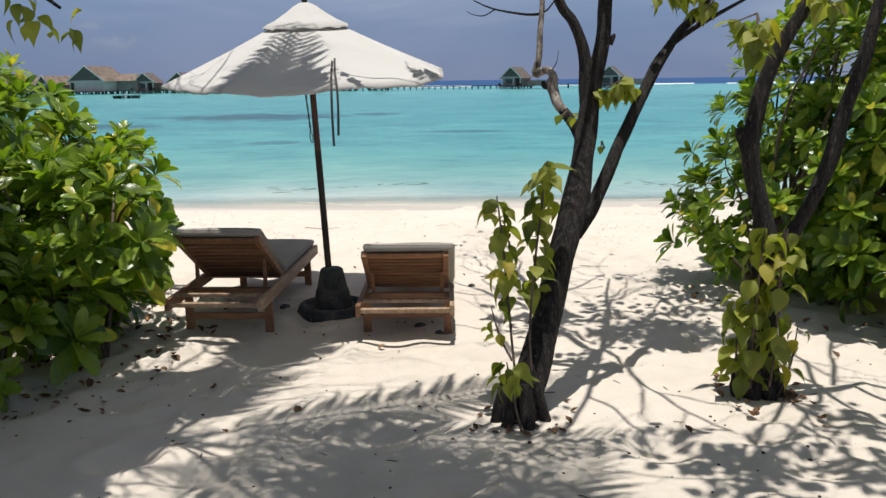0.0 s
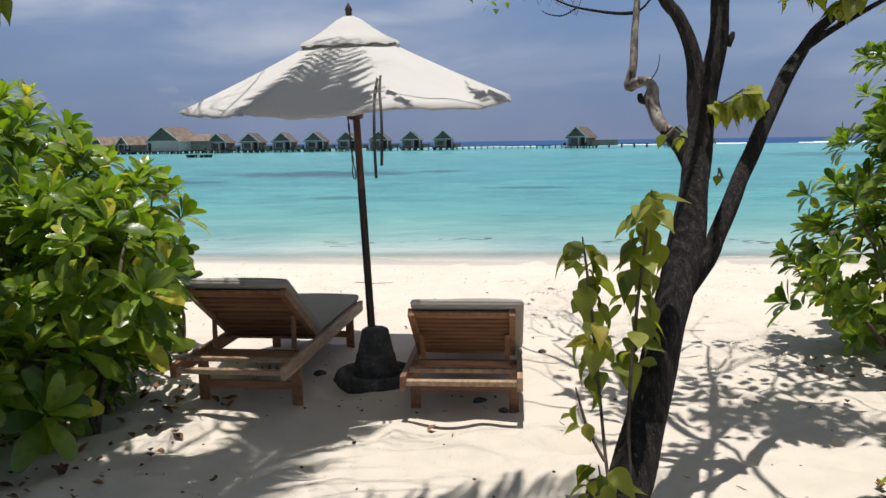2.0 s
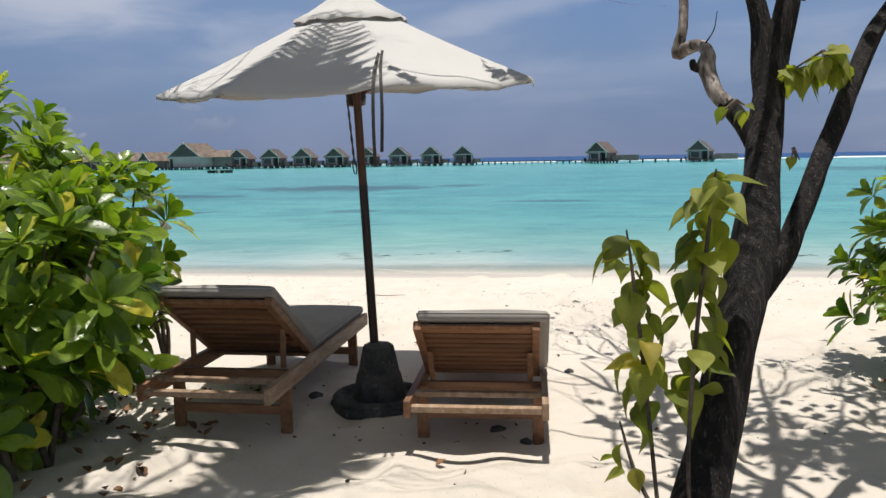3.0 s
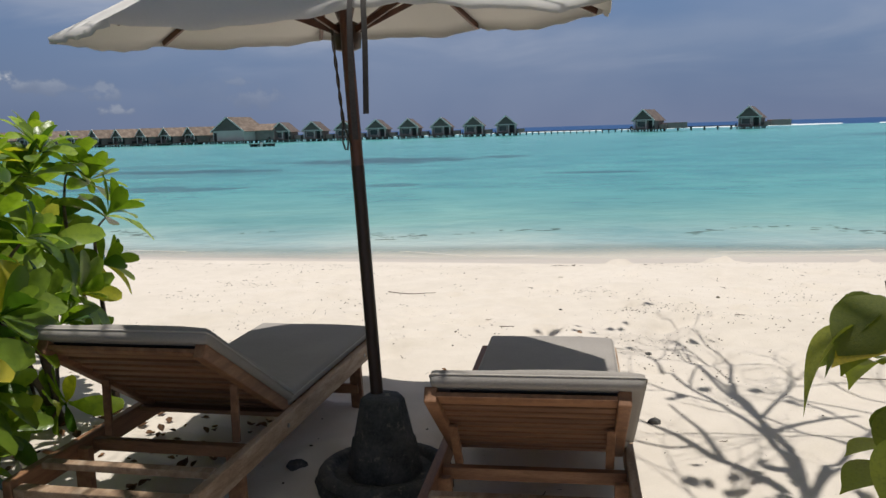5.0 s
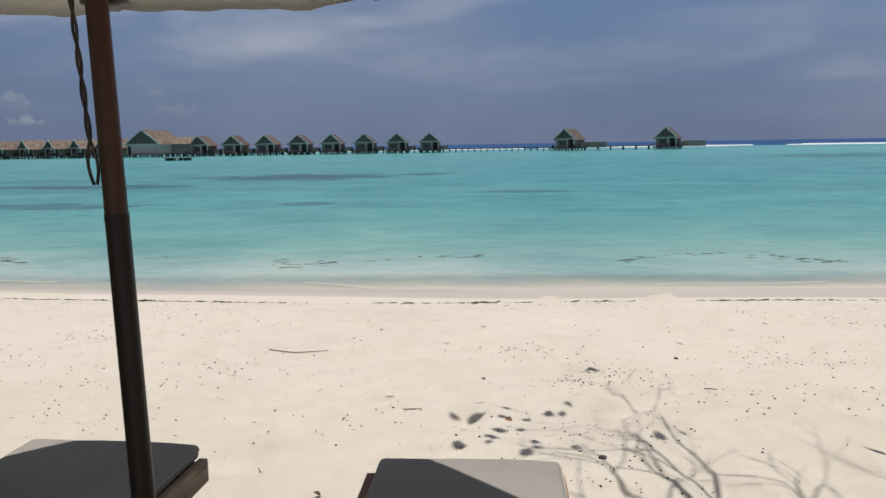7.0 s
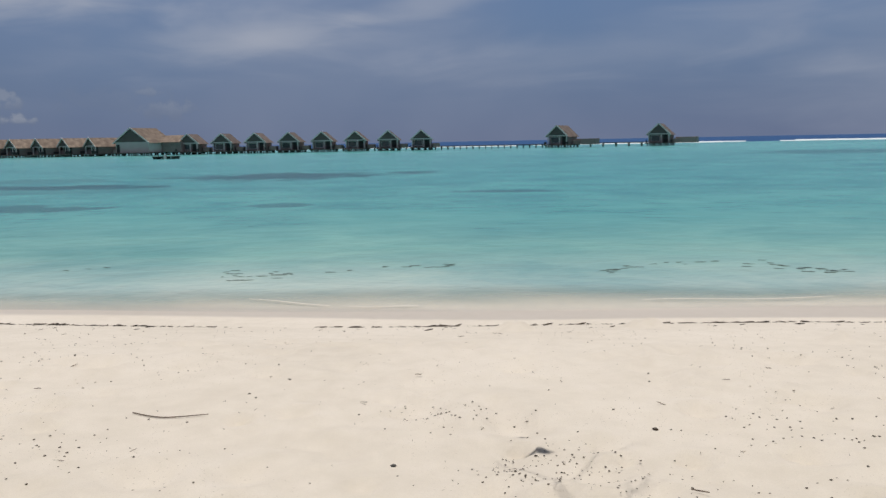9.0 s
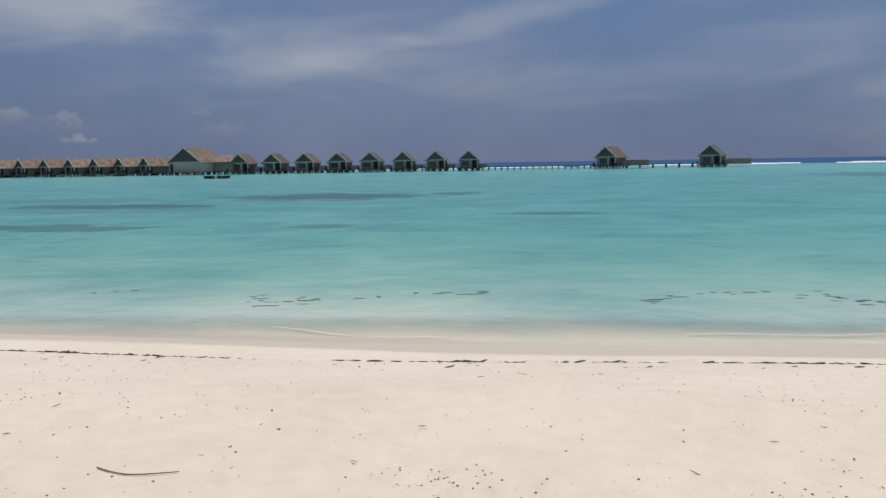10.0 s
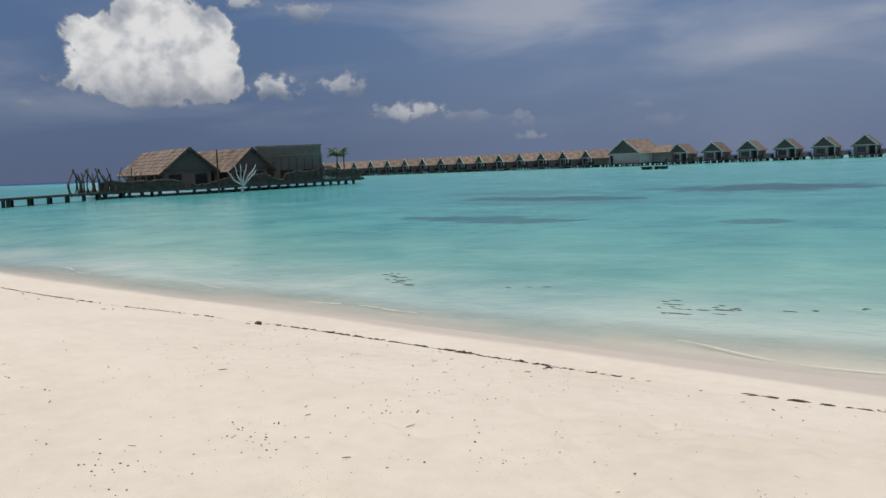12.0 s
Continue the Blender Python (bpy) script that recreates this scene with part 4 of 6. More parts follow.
leaning_tree = tree("tree", (0.01, 5.05, 0.14), "slender leaning tree with dark bark and leafy shoots at its foot",
     [((0.0, 5.03, 0.0), 0.125), ((0.03, 5.08, 0.25), 0.108), ((0.11, 5.2, 0.55), 0.1), ((0.2, 5.37, 0.9), 0.097), ((0.295, 5.6, 1.25), 0.092), ((0.34, 5.8, 1.5), 0.083), ((0.362, 5.92, 1.68), 0.077),
      ((0.385, 5.98, 1.85), 0.066), ((0.415, 6.02, 2.0), 0.058), ((0.462, 6.05, 2.25), 0.057), ((0.47, 6.13, 2.47), 0.053), ((0.5, 6.2, 3.0), 0.042), ((0.54, 6.3, 3.7), 0.028)],
     [[((0.37, 5.95, 1.74), 0.05), ((0.365, 6.0, 1.92), 0.052), ((0.36, 6.03, 2.08), 0.05), ((0.325, 6.04, 2.23), 0.046), ((0.27, 6.04, 2.35), 0.042), ((0.19, 6.03, 2.46), 0.038), ((0.04, 6.0, 2.85), 0.028), ((-0.06, 6.0, 3.5), 0.018)],
      [((0.335, 5.93, 1.64), 0.046), ((0.29, 5.96, 1.72), 0.04), ((0.22, 5.99, 1.81), 0.037)],
      [((0.5, 6.05, 2.2), 0.02), ((0.52, 6.05, 2.245), 0.016), ((0.525, 6.05, 2.265), 0.008)],
      [((0.3, 5.58, 1.1), 0.055), ((0.385, 5.6, 1.22), 0.053), ((0.44, 5.66, 1.34), 0.05), ((0.505, 5.75, 1.48), 0.047), ((0.57, 5.85, 1.62), 0.046), ((0.639, 5.95, 1.76), 0.044), ((0.72, 6.1, 1.91), 0.042), ((0.803, 6.25, 2.06), 0.04), ((0.9, 6.4, 2.19), 0.038), ((0.993, 6.55, 2.305), 0.034), ((1.14, 6.65, 2.45), 0.028), ((1.4, 6.6, 2.9), 0.016)],
      [((0.93, 6.45, 2.22), 0.026), ((1.05, 6.5, 2.3), 0.022), ((1.2, 6.5, 2.39), 0.016), ((1.4, 6.5, 2.5), 0.01)],
      [((0.078, 6.3, 2.41), 0.012), ((0.0, 6.28, 2.405), 0.01), ((-0.12, 6.26, 2.42), 0.008), ((-0.25, 6.25, 2.45), 0.006), ((-0.36, 6.25, 2.5), 0.004)],
      [((0.078, 6.3, 2.41), 0.009), ((0.12, 6.3, 2.44), 0.008), ((0.17, 6.28, 2.5), 0.006)],
      [((-0.22, 6.25, 2.44), 0.005), ((-0.29, 6.22, 2.4), 0.004), ((-0.36, 6.23, 2.41), 0.003), ((-0.4, 6.23, 2.43), 0.002)],
      [((0.15, 6.05, 2.05), 0.004), ((0.18, 6.04, 2.1), 0.003), ((0.19, 6.03, 2.17), 0.0015)],
      [((0.5, 6.2, 3.05), 0.042), ((0.3, 6.5, 3.2), 0.038), ((0.06, 7.04, 3.2), 0.033), ((0.03, 7.35, 3.2), 0.028), ((-0.05, 7.8, 3.25), 0.021), ((-0.1, 8.28, 3.3), 0.018), ((-0.2, 8.6, 3.35), 0.009)],
      [((-0.04, 7.2, 3.2), 0.032), ((-0.27, 7.5, 3.2), 0.026), ((-0.45, 7.75, 3.24), 0.02), ((-0.75, 8.05, 3.3), 0.01)],
      [((-0.25, 7.48, 3.2), 0.02), ((-0.35, 7.85, 3.25), 0.015), ((-0.5, 8.2, 3.3), 0.009)],
      [((-0.06, 7.85, 3.25), 0.024), ((0.15, 8.1, 3.3), 0.018), ((0.4, 8.25, 3.35), 0.01)],
      [((0.3, 6.5, 3.2), 0.02), ((-0.4, 6.7, 3.26), 0.012), ((-0.85, 6.75, 3.28), 0.008), ((-1.2, 6.45, 3.22), 0.006), ((-1.55, 6.4, 3.24), 0.004)],
      [((0.0, 7.15, 3.2), 0.026), ((0.12, 7.38, 3.2), 0.022), ((0.22, 7.5, 3.25), 0.014)],
      [((-0.1, 8.2, 3.3), 0.018), ((-0.3, 8.7, 3.35), 0.013), ((-0.42, 9.0, 3.4), 0.008)],
      [((-0.38, 7.65, 3.22), 0.014), ((-0.5, 7.62, 3.26), 0.012), ((-0.7, 7.7, 3.3), 0.008)]],
     [([(0.1, 5.02, 0.18), (0.06, 5.1, 0.6), (0.08, 5.2, 1.0), (0.115, 5.27, 1.33), (0.14, 5.3, 1.56)], 52, 0.125, 0.42),
      ([(0.02, 5.0, 0.16), (-0.03, 5.1, 0.5), (-0.07, 5.2, 0.85), (-0.11, 5.29, 1.16), (-0.14, 5.33, 1.36)], 38, 0.12, 0.46),
      ([(-0.03, 5.02, 0.5), (-0.1, 5.06, 0.62), (-0.15, 5.08, 0.78)], 6, 0.1, 0.5),
      ([(0.03, 4.87, 0.15), (-0.02, 4.85, 0.38), (-0.05, 4.83, 0.56)], 16, 0.11, 0.6)],
     [((0.56, 5.9, 1.9), (0.17, 0.1, 0.14), 34, 0.12), ((0.25, 5.85, 1.78), (0.06, 0.05, 0.05), 4, 0.07), ((0.46, 5.85, 1.6), (0.04, 0.03, 0.04), 1, 0.06),
      ((0.95, 6.35, 2.5), (0.26, 0.15, 0.16), 30, 0.14), ((1.2, 6.35, 2.45), (0.16, 0.15, 0.14), 12, 0.13), ((-0.82, 6.8, 3.25), (0.2, 0.2, 0.08), 22, 0.1), ((-1.15, 6.35, 3.2), (0.14, 0.08, 0.07), 9, 0.1), ((-1.5, 6.42, 3.22), (0.12, 0.1, 0.07), 11, 0.1), ((0.12, 6.95, 3.2), (0.22, 0.2, 0.1), 60, 0.13), ((-0.25, 6.9, 3.2), (0.25, 0.1, 0.1), 26, 0.12)],
     dict(limbs=[((0.03, 7.35, 3.2), (-0.1, 1.0, 0.05), 1.8, 0.028, 3), ((-0.05, 7.8, 3.25), (-0.5, 0.8, 0.05), 1.3, 0.02, 3), ((0.04, 7.2, 3.2), (0.5, 0.9, 0.05), 1.5, 0.024, 3), ((0.54, 6.3, 3.6), (0.2, 0.8, 0.5), 1.7, 0.025, 3), ((0.52, 6.25, 3.4), (0.05, 1.0, 0.05), 2.2, 0.026, 3), ((-0.05, 6.0, 3.4), (-0.3, 0.9, 0.3), 1.5, 0.018, 2), ((1.4, 6.6, 2.9), (0.8, 0.6, 0.5), 1.5, 0.016, 3),
                 ((1.4, 6.6, 2.85), (0.5, -0.7, 0.6), 1.5, 0.016, 2), ((0.52, 6.25, 3.3), (0.3, -0.9, 0.4), 1.6, 0.022, 3), ((0.51, 6.22, 3.2), (0.42, 1.0, 0.08), 2.4, 0.026, 3), ((0.51, 6.22, 3.2), (0.1, -1.0, 0.1), 2.2, 0.022, 3), ((0.5, 6.2, 3.1), (-0.5, -1.0, 0.15), 2.1, 0.02, 3)], leafy=0.03, leaves=3), 3)
foot = Vector((0.01, 5.05, 0.14))
line = [((0.23, 5.985, 1.8), 0.03), ((0.19, 6.0, 1.845), 0.031), ((0.165, 6.03, 1.91), 0.031), ((0.15, 6.04, 1.96), 0.036), ((0.158, 6.05, 2.01), 0.029), ((0.13, 6.1, 2.05), 0.026), ((0.08, 6.18, 2.045), 0.026), ((0.048, 6.2, 2.035), 0.031),
        ((0.055, 6.2, 2.08), 0.026), ((0.068, 6.2, 2.15), 0.021), ((0.072, 6.25, 2.3), 0.019), ((0.081, 6.3, 2.5), 0.017), ((0.07, 6.35, 2.9), 0.012)]
part("limb", limb([Vector(p) - foot for p, _ in line], [r for _, r in line], 9, None, 0.35, 29), PEELED, leaning_tree, "crooked limb with pale peeling bark", True)
part("stub", limb([Vector(p) - foot for p in ((0.13, 6.04, 1.95), (0.105, 6.03, 1.955), (0.098, 6.03, 1.985))], [0.018, 0.018, 0.01], 7, None, 0.3, 4), BARK, leaning_tree, "broken dark stub", True)
tree("tree", (1.37, 5.52, 0.14), "stout forked tree with furrowed bark wrapped in yellow-green shoots",
     [((1.37, 5.52, 0.0), 0.125), ((1.375, 5.52, 0.22), 0.1), ((1.38, 5.53, 0.5), 0.09), ((1.385, 5.53, 0.8), 0.085), ((1.375, 5.54, 1.05), 0.082), ((1.34, 5.55, 1.25), 0.068), ((1.27, 5.55, 1.5), 0.06),
      ((1.255, 5.55, 1.66), 0.056), ((1.29, 5.56, 1.85), 0.053), ((1.345, 5.57, 2.05), 0.05), ((1.42, 5.58, 2.22), 0.048), ((1.54, 5.6, 2.42), 0.044), ((1.75, 5.65, 2.85), 0.034), ((1.9, 5.75, 3.4), 0.024)],
     [[((1.4, 5.54, 0.98), 0.06), ((1.5, 5.54, 1.12), 0.056), ((1.6, 5.55, 1.3), 0.052), ((1.68, 5.56, 1.52), 0.05), ((1.74, 5.57, 1.78), 0.047), ((1.81, 5.58, 2.02), 0.044), ((1.88, 5.6, 2.36), 0.04), ((2.05, 5.7, 3.0), 0.028)],
      [((1.29, 5.5, 0.12), 0.09), ((1.275, 5.5, 0.3), 0.08), ((1.275, 5.5, 0.38), 0.06)],
      [((1.24, 5.54, 1.58), 0.03), ((1.2, 5.54, 1.68), 0.03), ((1.19, 5.54, 1.72), 0.022)]],
     [([(1.31, 5.4, 0.16), (1.3, 5.38, 0.5), (1.31, 5.38, 0.9), (1.33, 5.4, 1.2)], 46, 0.13, 0.18),
      ([(1.4, 5.4, 0.16), (1.42, 5.37, 0.5), (1.42, 5.38, 0.85), (1.45, 5.4, 1.18)], 42, 0.13, 0.18),
      ([(1.25, 5.44, 0.2), (1.22, 5.42, 0.5), (1.24, 5.42, 0.8)], 26, 0.125, 0.25),
      ([(1.47, 5.46, 0.16), (1.53, 5.44, 0.4), (1.55, 5.44, 0.62)], 9, 0.085, 0.35)],
     [((1.24, 5.5, 2.22), (0.2, 0.14, 0.18), 36, 0.13), ((1.5, 5.5, 2.38), (0.2, 0.14, 0.12), 12, 0.12)],
     dict(limbs=[((1.9, 5.75, 3.4), (0.3, 0.7, 0.4), 1.7, 0.02, 3), ((1.8, 5.7, 3.0), (-0.2, -0.9, 0.3), 1.8, 0.02, 3), ((2.05, 5.7, 3.0), (0.7, -0.3, 0.5), 1.6, 0.02, 3), ((1.9, 5.7, 3.2), (-0.6, 0.6, 0.3), 1.5, 0.02, 3),
                 ((1.75, 5.65, 2.8), (0.2, -1.0, 0.1), 2.0, 0.02, 3), ((1.75, 5.65, 2.9), (-0.5, -1.0, 0.15), 2.2, 0.02, 3), ((1.9, 5.7, 3.1), (0.9, -0.9, 0.1), 2.2, 0.02, 3), ((1.8, 5.7, 3.1), (0.1, 1.0, 0.1), 1.9, 0.02, 3)], leafy=0.6, leaves=7), 7)


# ---- palm overhead, whose shadow lies on sand and canvas ----
def palm(name, at, label, lean, height, fronds, length, seed, group="", wide=0.36):
    """fronds: (heading in degrees, rise) of each; its foot is the origin."""
    rng = random.Random(seed)
    top = thing(name, at, 0, label, "palm tree", group)
    tip = Vector((lean[0], lean[1], height))
    pts = [Vector((lean[0] * t * t, lean[1] * t * t, height * t)) for t in np.linspace(0, 1, 14)]
    bm = bmesh.new()
    bm2 = tube(pts, [length * (0.06 - 0.025 * t) * (1.25 if k % 2 else 1.0) for k, t in enumerate(np.linspace(0, 1, 14))], 10, bm, 0.1, seed)
    part("trunk", bm2, TWIG, top, "ringed grey palm trunk", True)
    co, faces = leaf_shape(1.0, BLADE, 0.5, 0.3)
    for heading, rise in fronds:
        a = radians(heading)
        d = Vector((math.cos(a), math.sin(a), 0))
        spine = [tip + d * length * t + Vector((0, 0, rise * length * t - length * 0.55 * t * t)) for t in np.linspace(0, 1, 12)]
        frond = part("frond", tube(spine, [length * 0.009 * (1.1 - t) for t in np.linspace(0, 1, 12)], 5), TWIG, top)
        side, pieces = Vector((-d.y, d.x, 0)), []
        for k in range(42):
            t = 0.12 + 0.87 * k / 41
            p = spine[min(int(t * 11), 10)].lerp(spine[min(int(t * 11) + 1, 11)], t * 11 % 1)
            long = length * wide * (1.2 if 80 < heading < 100 and t > 0.5 else 1.0) * math.sin(math.pi * (0.18 + 0.76 * t)) * rng.uniform(0.85, 1.1)
            for s in (-1, 1):
                pieces.append((co, faces, aim(p, side * s + d * 0.75 + Vector((0, 0, rng.uniform(-0.35, -0.05))), rng.uniform(-0.5, 0.5), long) @ Matrix.Diagonal((1.45 if 80 < heading < 100 and t > 0.5 else 1.0, 1, 1, 1))))
        tagged(part("leaflets", gathered("leaflets", pieces, PALM_LEAF), None, frond), kind="stuff")
    return top


palm("coconut_palm", (-4.9, 1.6, 0.3), "leaning coconut palm shading the sand beside the loungers", (3.15, 2.75), 4.6,
     [(89, 0.5), (92.5, 0.42), (32, 0.3), (8, 0.25), (-14, 0.35), (-40, 0.3), (150, 0.25), (176, 0.35), (200, 0.25), (225, 0.3)], 2.55, 5, wide=0.2)
palm("coconut_palm", (-1.2, -2.25, 0.5), "coconut palm behind the path shading the near sand", (0.9, 4.5), 5.2,
     [(14, 0.4), (34, 0.3), (74, 0.25), (98, 0.35), (150, 0.3), (172, 0.35), (200, 0.3), (245, 0.3), (290, 0.3), (335, 0.3)], 2.4, 6, wide=0.27)


# ---- shrubs ----
def rosette(seed, leaves=15, length=0.155):
    """A whorl of spoon-shaped leaves round a twig end, along +y. Returns leaf pieces."""
    rng = random.Random(seed)
    out = []
    for k in range(leaves):
        t = k / leaves
        a = k * 2.39996
        open_up = 0.12 + 1.4 * t ** 0.8 + rng.uniform(-0.12, 0.12)
        d = Vector((math.sin(open_up) * math.cos(a), math.cos(open_up), math.sin(open_up) * math.sin(a)))
        co, faces = leaf_shape(1.0, SPOON, 0.3, rng.uniform(0.05, 0.45))
        size = length * (0.72 + 0.5 * t) * rng.uniform(0.8, 1.15)
        y = d
        z = (Vector((0, 1, 0)) - d * d.y)
        z = z.normalized() if z.length > 0.05 else Vector((0, 0, 1))
        x = y.cross(z)
        m = Matrix.Translation(Vector((0, 0.045 * (1 - t), 0))) @ Matrix((x, y, z)).transposed().to_4x4() @ Matrix.Rotation(rng.uniform(-0.35, 0.35), 4, "Y") @ Matrix.Scale(size, 4)
        out.append((co, faces, m))
    return out


ROSETTES = [rosette(k, 12 + k % 5, 0.185 + 0.02 * (k % 3)) for k in range(6)]
ROSETTE_MESHES = [gathered("rosette", r, SHRUB_LEAF, True) for r in ROSETTES]


def shrub(at, blobs, label, watched, spacing, seed, size=1.0):
    """blobs: centre, radii. Whorls sit on the outer skin of the blobs, twigs run to them from the foot."""
    rng = random.Random(seed)
    top = thing("beach_shrub", at, 0, label, "shrub", "shrubs along the path")
    o = Vector(at)
    spots = []
    for c, r in blobs:
        c, area = Vector(c), 4 * math.pi * (r[0] * r[1] + r[1] * r[2] + r[0] * r[2]) / 3
        for _ in range(int(area / spacing ** 2)):
            u, a = rng.uniform(-1, 1), rng.uniform(0, 2 * math.pi)
            n = Vector((math.sqrt(1 - u * u) * math.cos(a), math.sqrt(1 - u * u) * math.sin(a), u))
            shell = rng.choice((1.0, 1.0, 0.97, 0.9, 0.78, 0.64)) * (1 + 0.3 * noise.noise(n * 3.2 + c)) + rng.choice((-0.05, 0.0, 0.05, 0.18))
            p = c + Vector((n.x * r[0], n.y * r[1], n.z * r[2])) * shell
            if p.z < ground_height(p.x, p.y) + 0.12:
                continue
            inside = any(sum(((p[i] - b[i]) / q[i]) ** 2 for i in range(3)) < 0.42 for b, q in blobs)
            if inside:
                continue
            d = (Vector((n.x / r[0], n.y / r[1], n.z / r[2])).normalized() + Vector((rng.uniform(-0.35, 0.35), rng.uniform(-0.35, 0.35), 0.95))).normalized()
            spots.append((p, d))
    spots.sort(key=lambda s: (s[0] - Vector(watched)).length)
    feet = [Vector((c[0] + rng.uniform(-0.3, 0.3), c[1] + rng.uniform(-0.3, 0.3), 0)) for c, r in blobs for _ in range(2)]
    for f in feet:
        f.z = ground_height(f.x, f.y) - 0.03
    for p, d in spots[::3]:
        f = min(feet, key=lambda q: (q - p).length)
        mid = f.lerp(p, 0.55) + Vector((rng.uniform(-0.15, 0.15), rng.uniform(-0.15, 0.15), 0.18))
        part("stem", limb([f - o, mid - o, p - d * 0.1 - o, p - o], [0.02, 0.012, 0.007, 0.005], 5, None, 0.2, seed), TWIG, top, "crooked brown stem", True)
    rest = []
    for k, (p, d) in enumerate(spots):
        m = aim(p - o, d, rng.uniform(0, 6.28), size * rng.uniform(0.7, 1.2))
        if k < 300:
            part("rosette", rng.choice(ROSETTE_MESHES), None, top).matrix_local = m
        else:
            rest += [(co, f, m @ own) for co, f, own in rng.choice(ROSETTES)]
    if rest:
        tagged(part("foliage", gathered("foliage", rest, SHRUB_LEAF, True), None, top, "dense glossy green leaves"), kind="stuff")
    return top


shrub((-3.7, 6.4, 0.15), [((-4.28, 6.9, 1.12), (0.64, 0.8, 0.8)), ((-3.95, 5.6, 0.68), (0.88, 1.05, 0.66)), ((-3.2, 6.45, 0.95), (0.42, 0.5, 0.56)), ((-3.35, 6.0, 0.5), (0.45, 0.5, 0.35)), ((-4.3, 7.5, 0.95), (0.5, 0.6, 0.55)),
                           ((-2.95, 6.08, 1.02), (0.33, 0.38, 0.42)), ((-3.25, 5.25, 0.42), (0.5, 0.6, 0.34)), ((-3.1, 5.75, 0.62), (0.34, 0.4, 0.36)), ((-3.56, 7.45, 1.15), (0.28, 0.34, 0.38)), ((-3.52, 7.45, 0.42), (0.28, 0.32, 0.2)), ((-4.9, 6.9, 1.15), (1.1, 1.3, 0.95)), ((-3.75, 4.7, 0.65), (0.82, 0.8, 0.62)), ((-5.2, 4.9, 0.95), (1.2, 1.3, 0.82)), ((-4.6, 3.4, 0.9), (0.9, 1.0, 0.8))],
      "rounded green beach shrub with glossy spoon-shaped leaves beside a lounger", (-1.5, 4.5, 1.2), 0.3, 21)
shrub((2.9, 8.1, 0.15), [((2.75, 8.6, 1.3), (1.0, 1.2, 1.35)), ((2.05, 8.3, 0.72), (0.72, 0.75, 0.55)), ((3.6, 7.8, 1.7), (1.3, 1.4, 1.5)), ((3.05, 7.25, 0.95), (0.95, 0.75, 0.9)), ((4.3, 6.4, 1.4), (1.3, 1.4, 1.4)),
                          ((4.5, 9.2, 1.4), (1.4, 1.4, 1.4))],
      "tall green beach shrub with some yellowing leaves behind the forked tree", (1.0, 5.0, 1.2), 0.235, 22, 0.86)

# leafy branch hanging in from a tree beside the path
rng = random.Random(31)
tree_top = thing("shade_tree", (-3.6, 1.4, 0.35), 0, "shade tree with a drooping branch of broad dark leaves", "tree")
part("trunk", limb([(0, 0, -0.1), (0.05, 0.1, 1.2), (0.1, 0.3, 2.2), (0.3, 0.6, 3.0)], [0.13, 0.11, 0.1, 0.07], 12, None, 0.3, 3), BARK, tree_top, "", True)
branch = [(0.15, 0.4, 2.4), (0.7, 1.3, 2.75), (1.2, 1.9, 2.5), (1.64, 2.36, 2.12), (1.8, 2.56, 1.95)]
bough = part("branch", limb(branch, [0.05, 0.04, 0.025, 0.012, 0.006], 8, None, 0.2, 5), BARK, tree_top, "", True)
for center in ((1.74, 2.5, 1.93), (1.8, 2.6, 1.9), (1.68, 2.45, 1.96)):
    for _ in range(6):
        a = rng.uniform(0, 6.28)
        p = Vector(center) + Vector((rng.uniform(-0.1, 0.1), rng.uniform(-0.1, 0.1), rng.uniform(-0.07, 0.07)))
        ob = part("leaf", rng.choice(HEART_MESHES), None, bough)
        ob.matrix_local = aim(p, (math.cos(a), math.sin(a), rng.uniform(-1.8, -0.2)), rng.uniform(-0.5, 0.5), rng.uniform(0.06, 0.095))
bm, tips = bmesh.new(), []
for d in ((0.8, 0.5, 0.5), (0.3, 1.0, 0.4), (-0.5, 0.6, 0.5), (0.9, -0.2, 0.4), (1.0, 0.9, 0.2)):
    twigs(bm, (0.3, 0.6, 2.95), d, 1.7, 0.04, 3, rng, tips, 3.0)
for d, far_out in (((0.12, 1.0, 0.08), 2.9), ((0.4, 1.0, 0.08), 2.6), ((-0.2, 1.0, 0.1), 3.0), ((-0.5, 1.0, 0.1), 2.6), ((0.55, 1.0, 0.08), 2.9), ((0.8, 1.0, 0.08), 2.7), ((0.95, 0.9, 0.06), 2.4), ((0.65, 0.85, 0.06), 2.3), ((0.2, 1.0, 0.06), 3.4), ((0.04, 1.0, 0.06), 3.5), ((0.3, 1.0, 0.05), 3.0)):
    twigs(bm, (0.3, 0.6, 2.95), d, far_out, 0.05, 3, rng, tips, 3.0)
part("branches", bm, TWIG, tree_top, "", True)
pieces = []
for p, d in tips:
    for _ in range(8 if p.z > 2.8 and p.y < 4.0 and p.x < 1.68 else 0):
        a = rng.uniform(0, 6.28)
        pieces.append((HEART_CO, HEART_FACES, aim(p + Vector((rng.uniform(-1, 1), rng.uniform(-1, 1), rng.uniform(-0.6, 0.6))) * 0.15, (math.cos(a), math.sin(a), rng.uniform(-0.8, 0.3)), 0, rng.uniform(0.09, 0.15))))
tagged(part("crown", gathered("crown", pieces, CROWN_LEAF, True), None, tree_top, "broad green leaves"), kind="stuff")


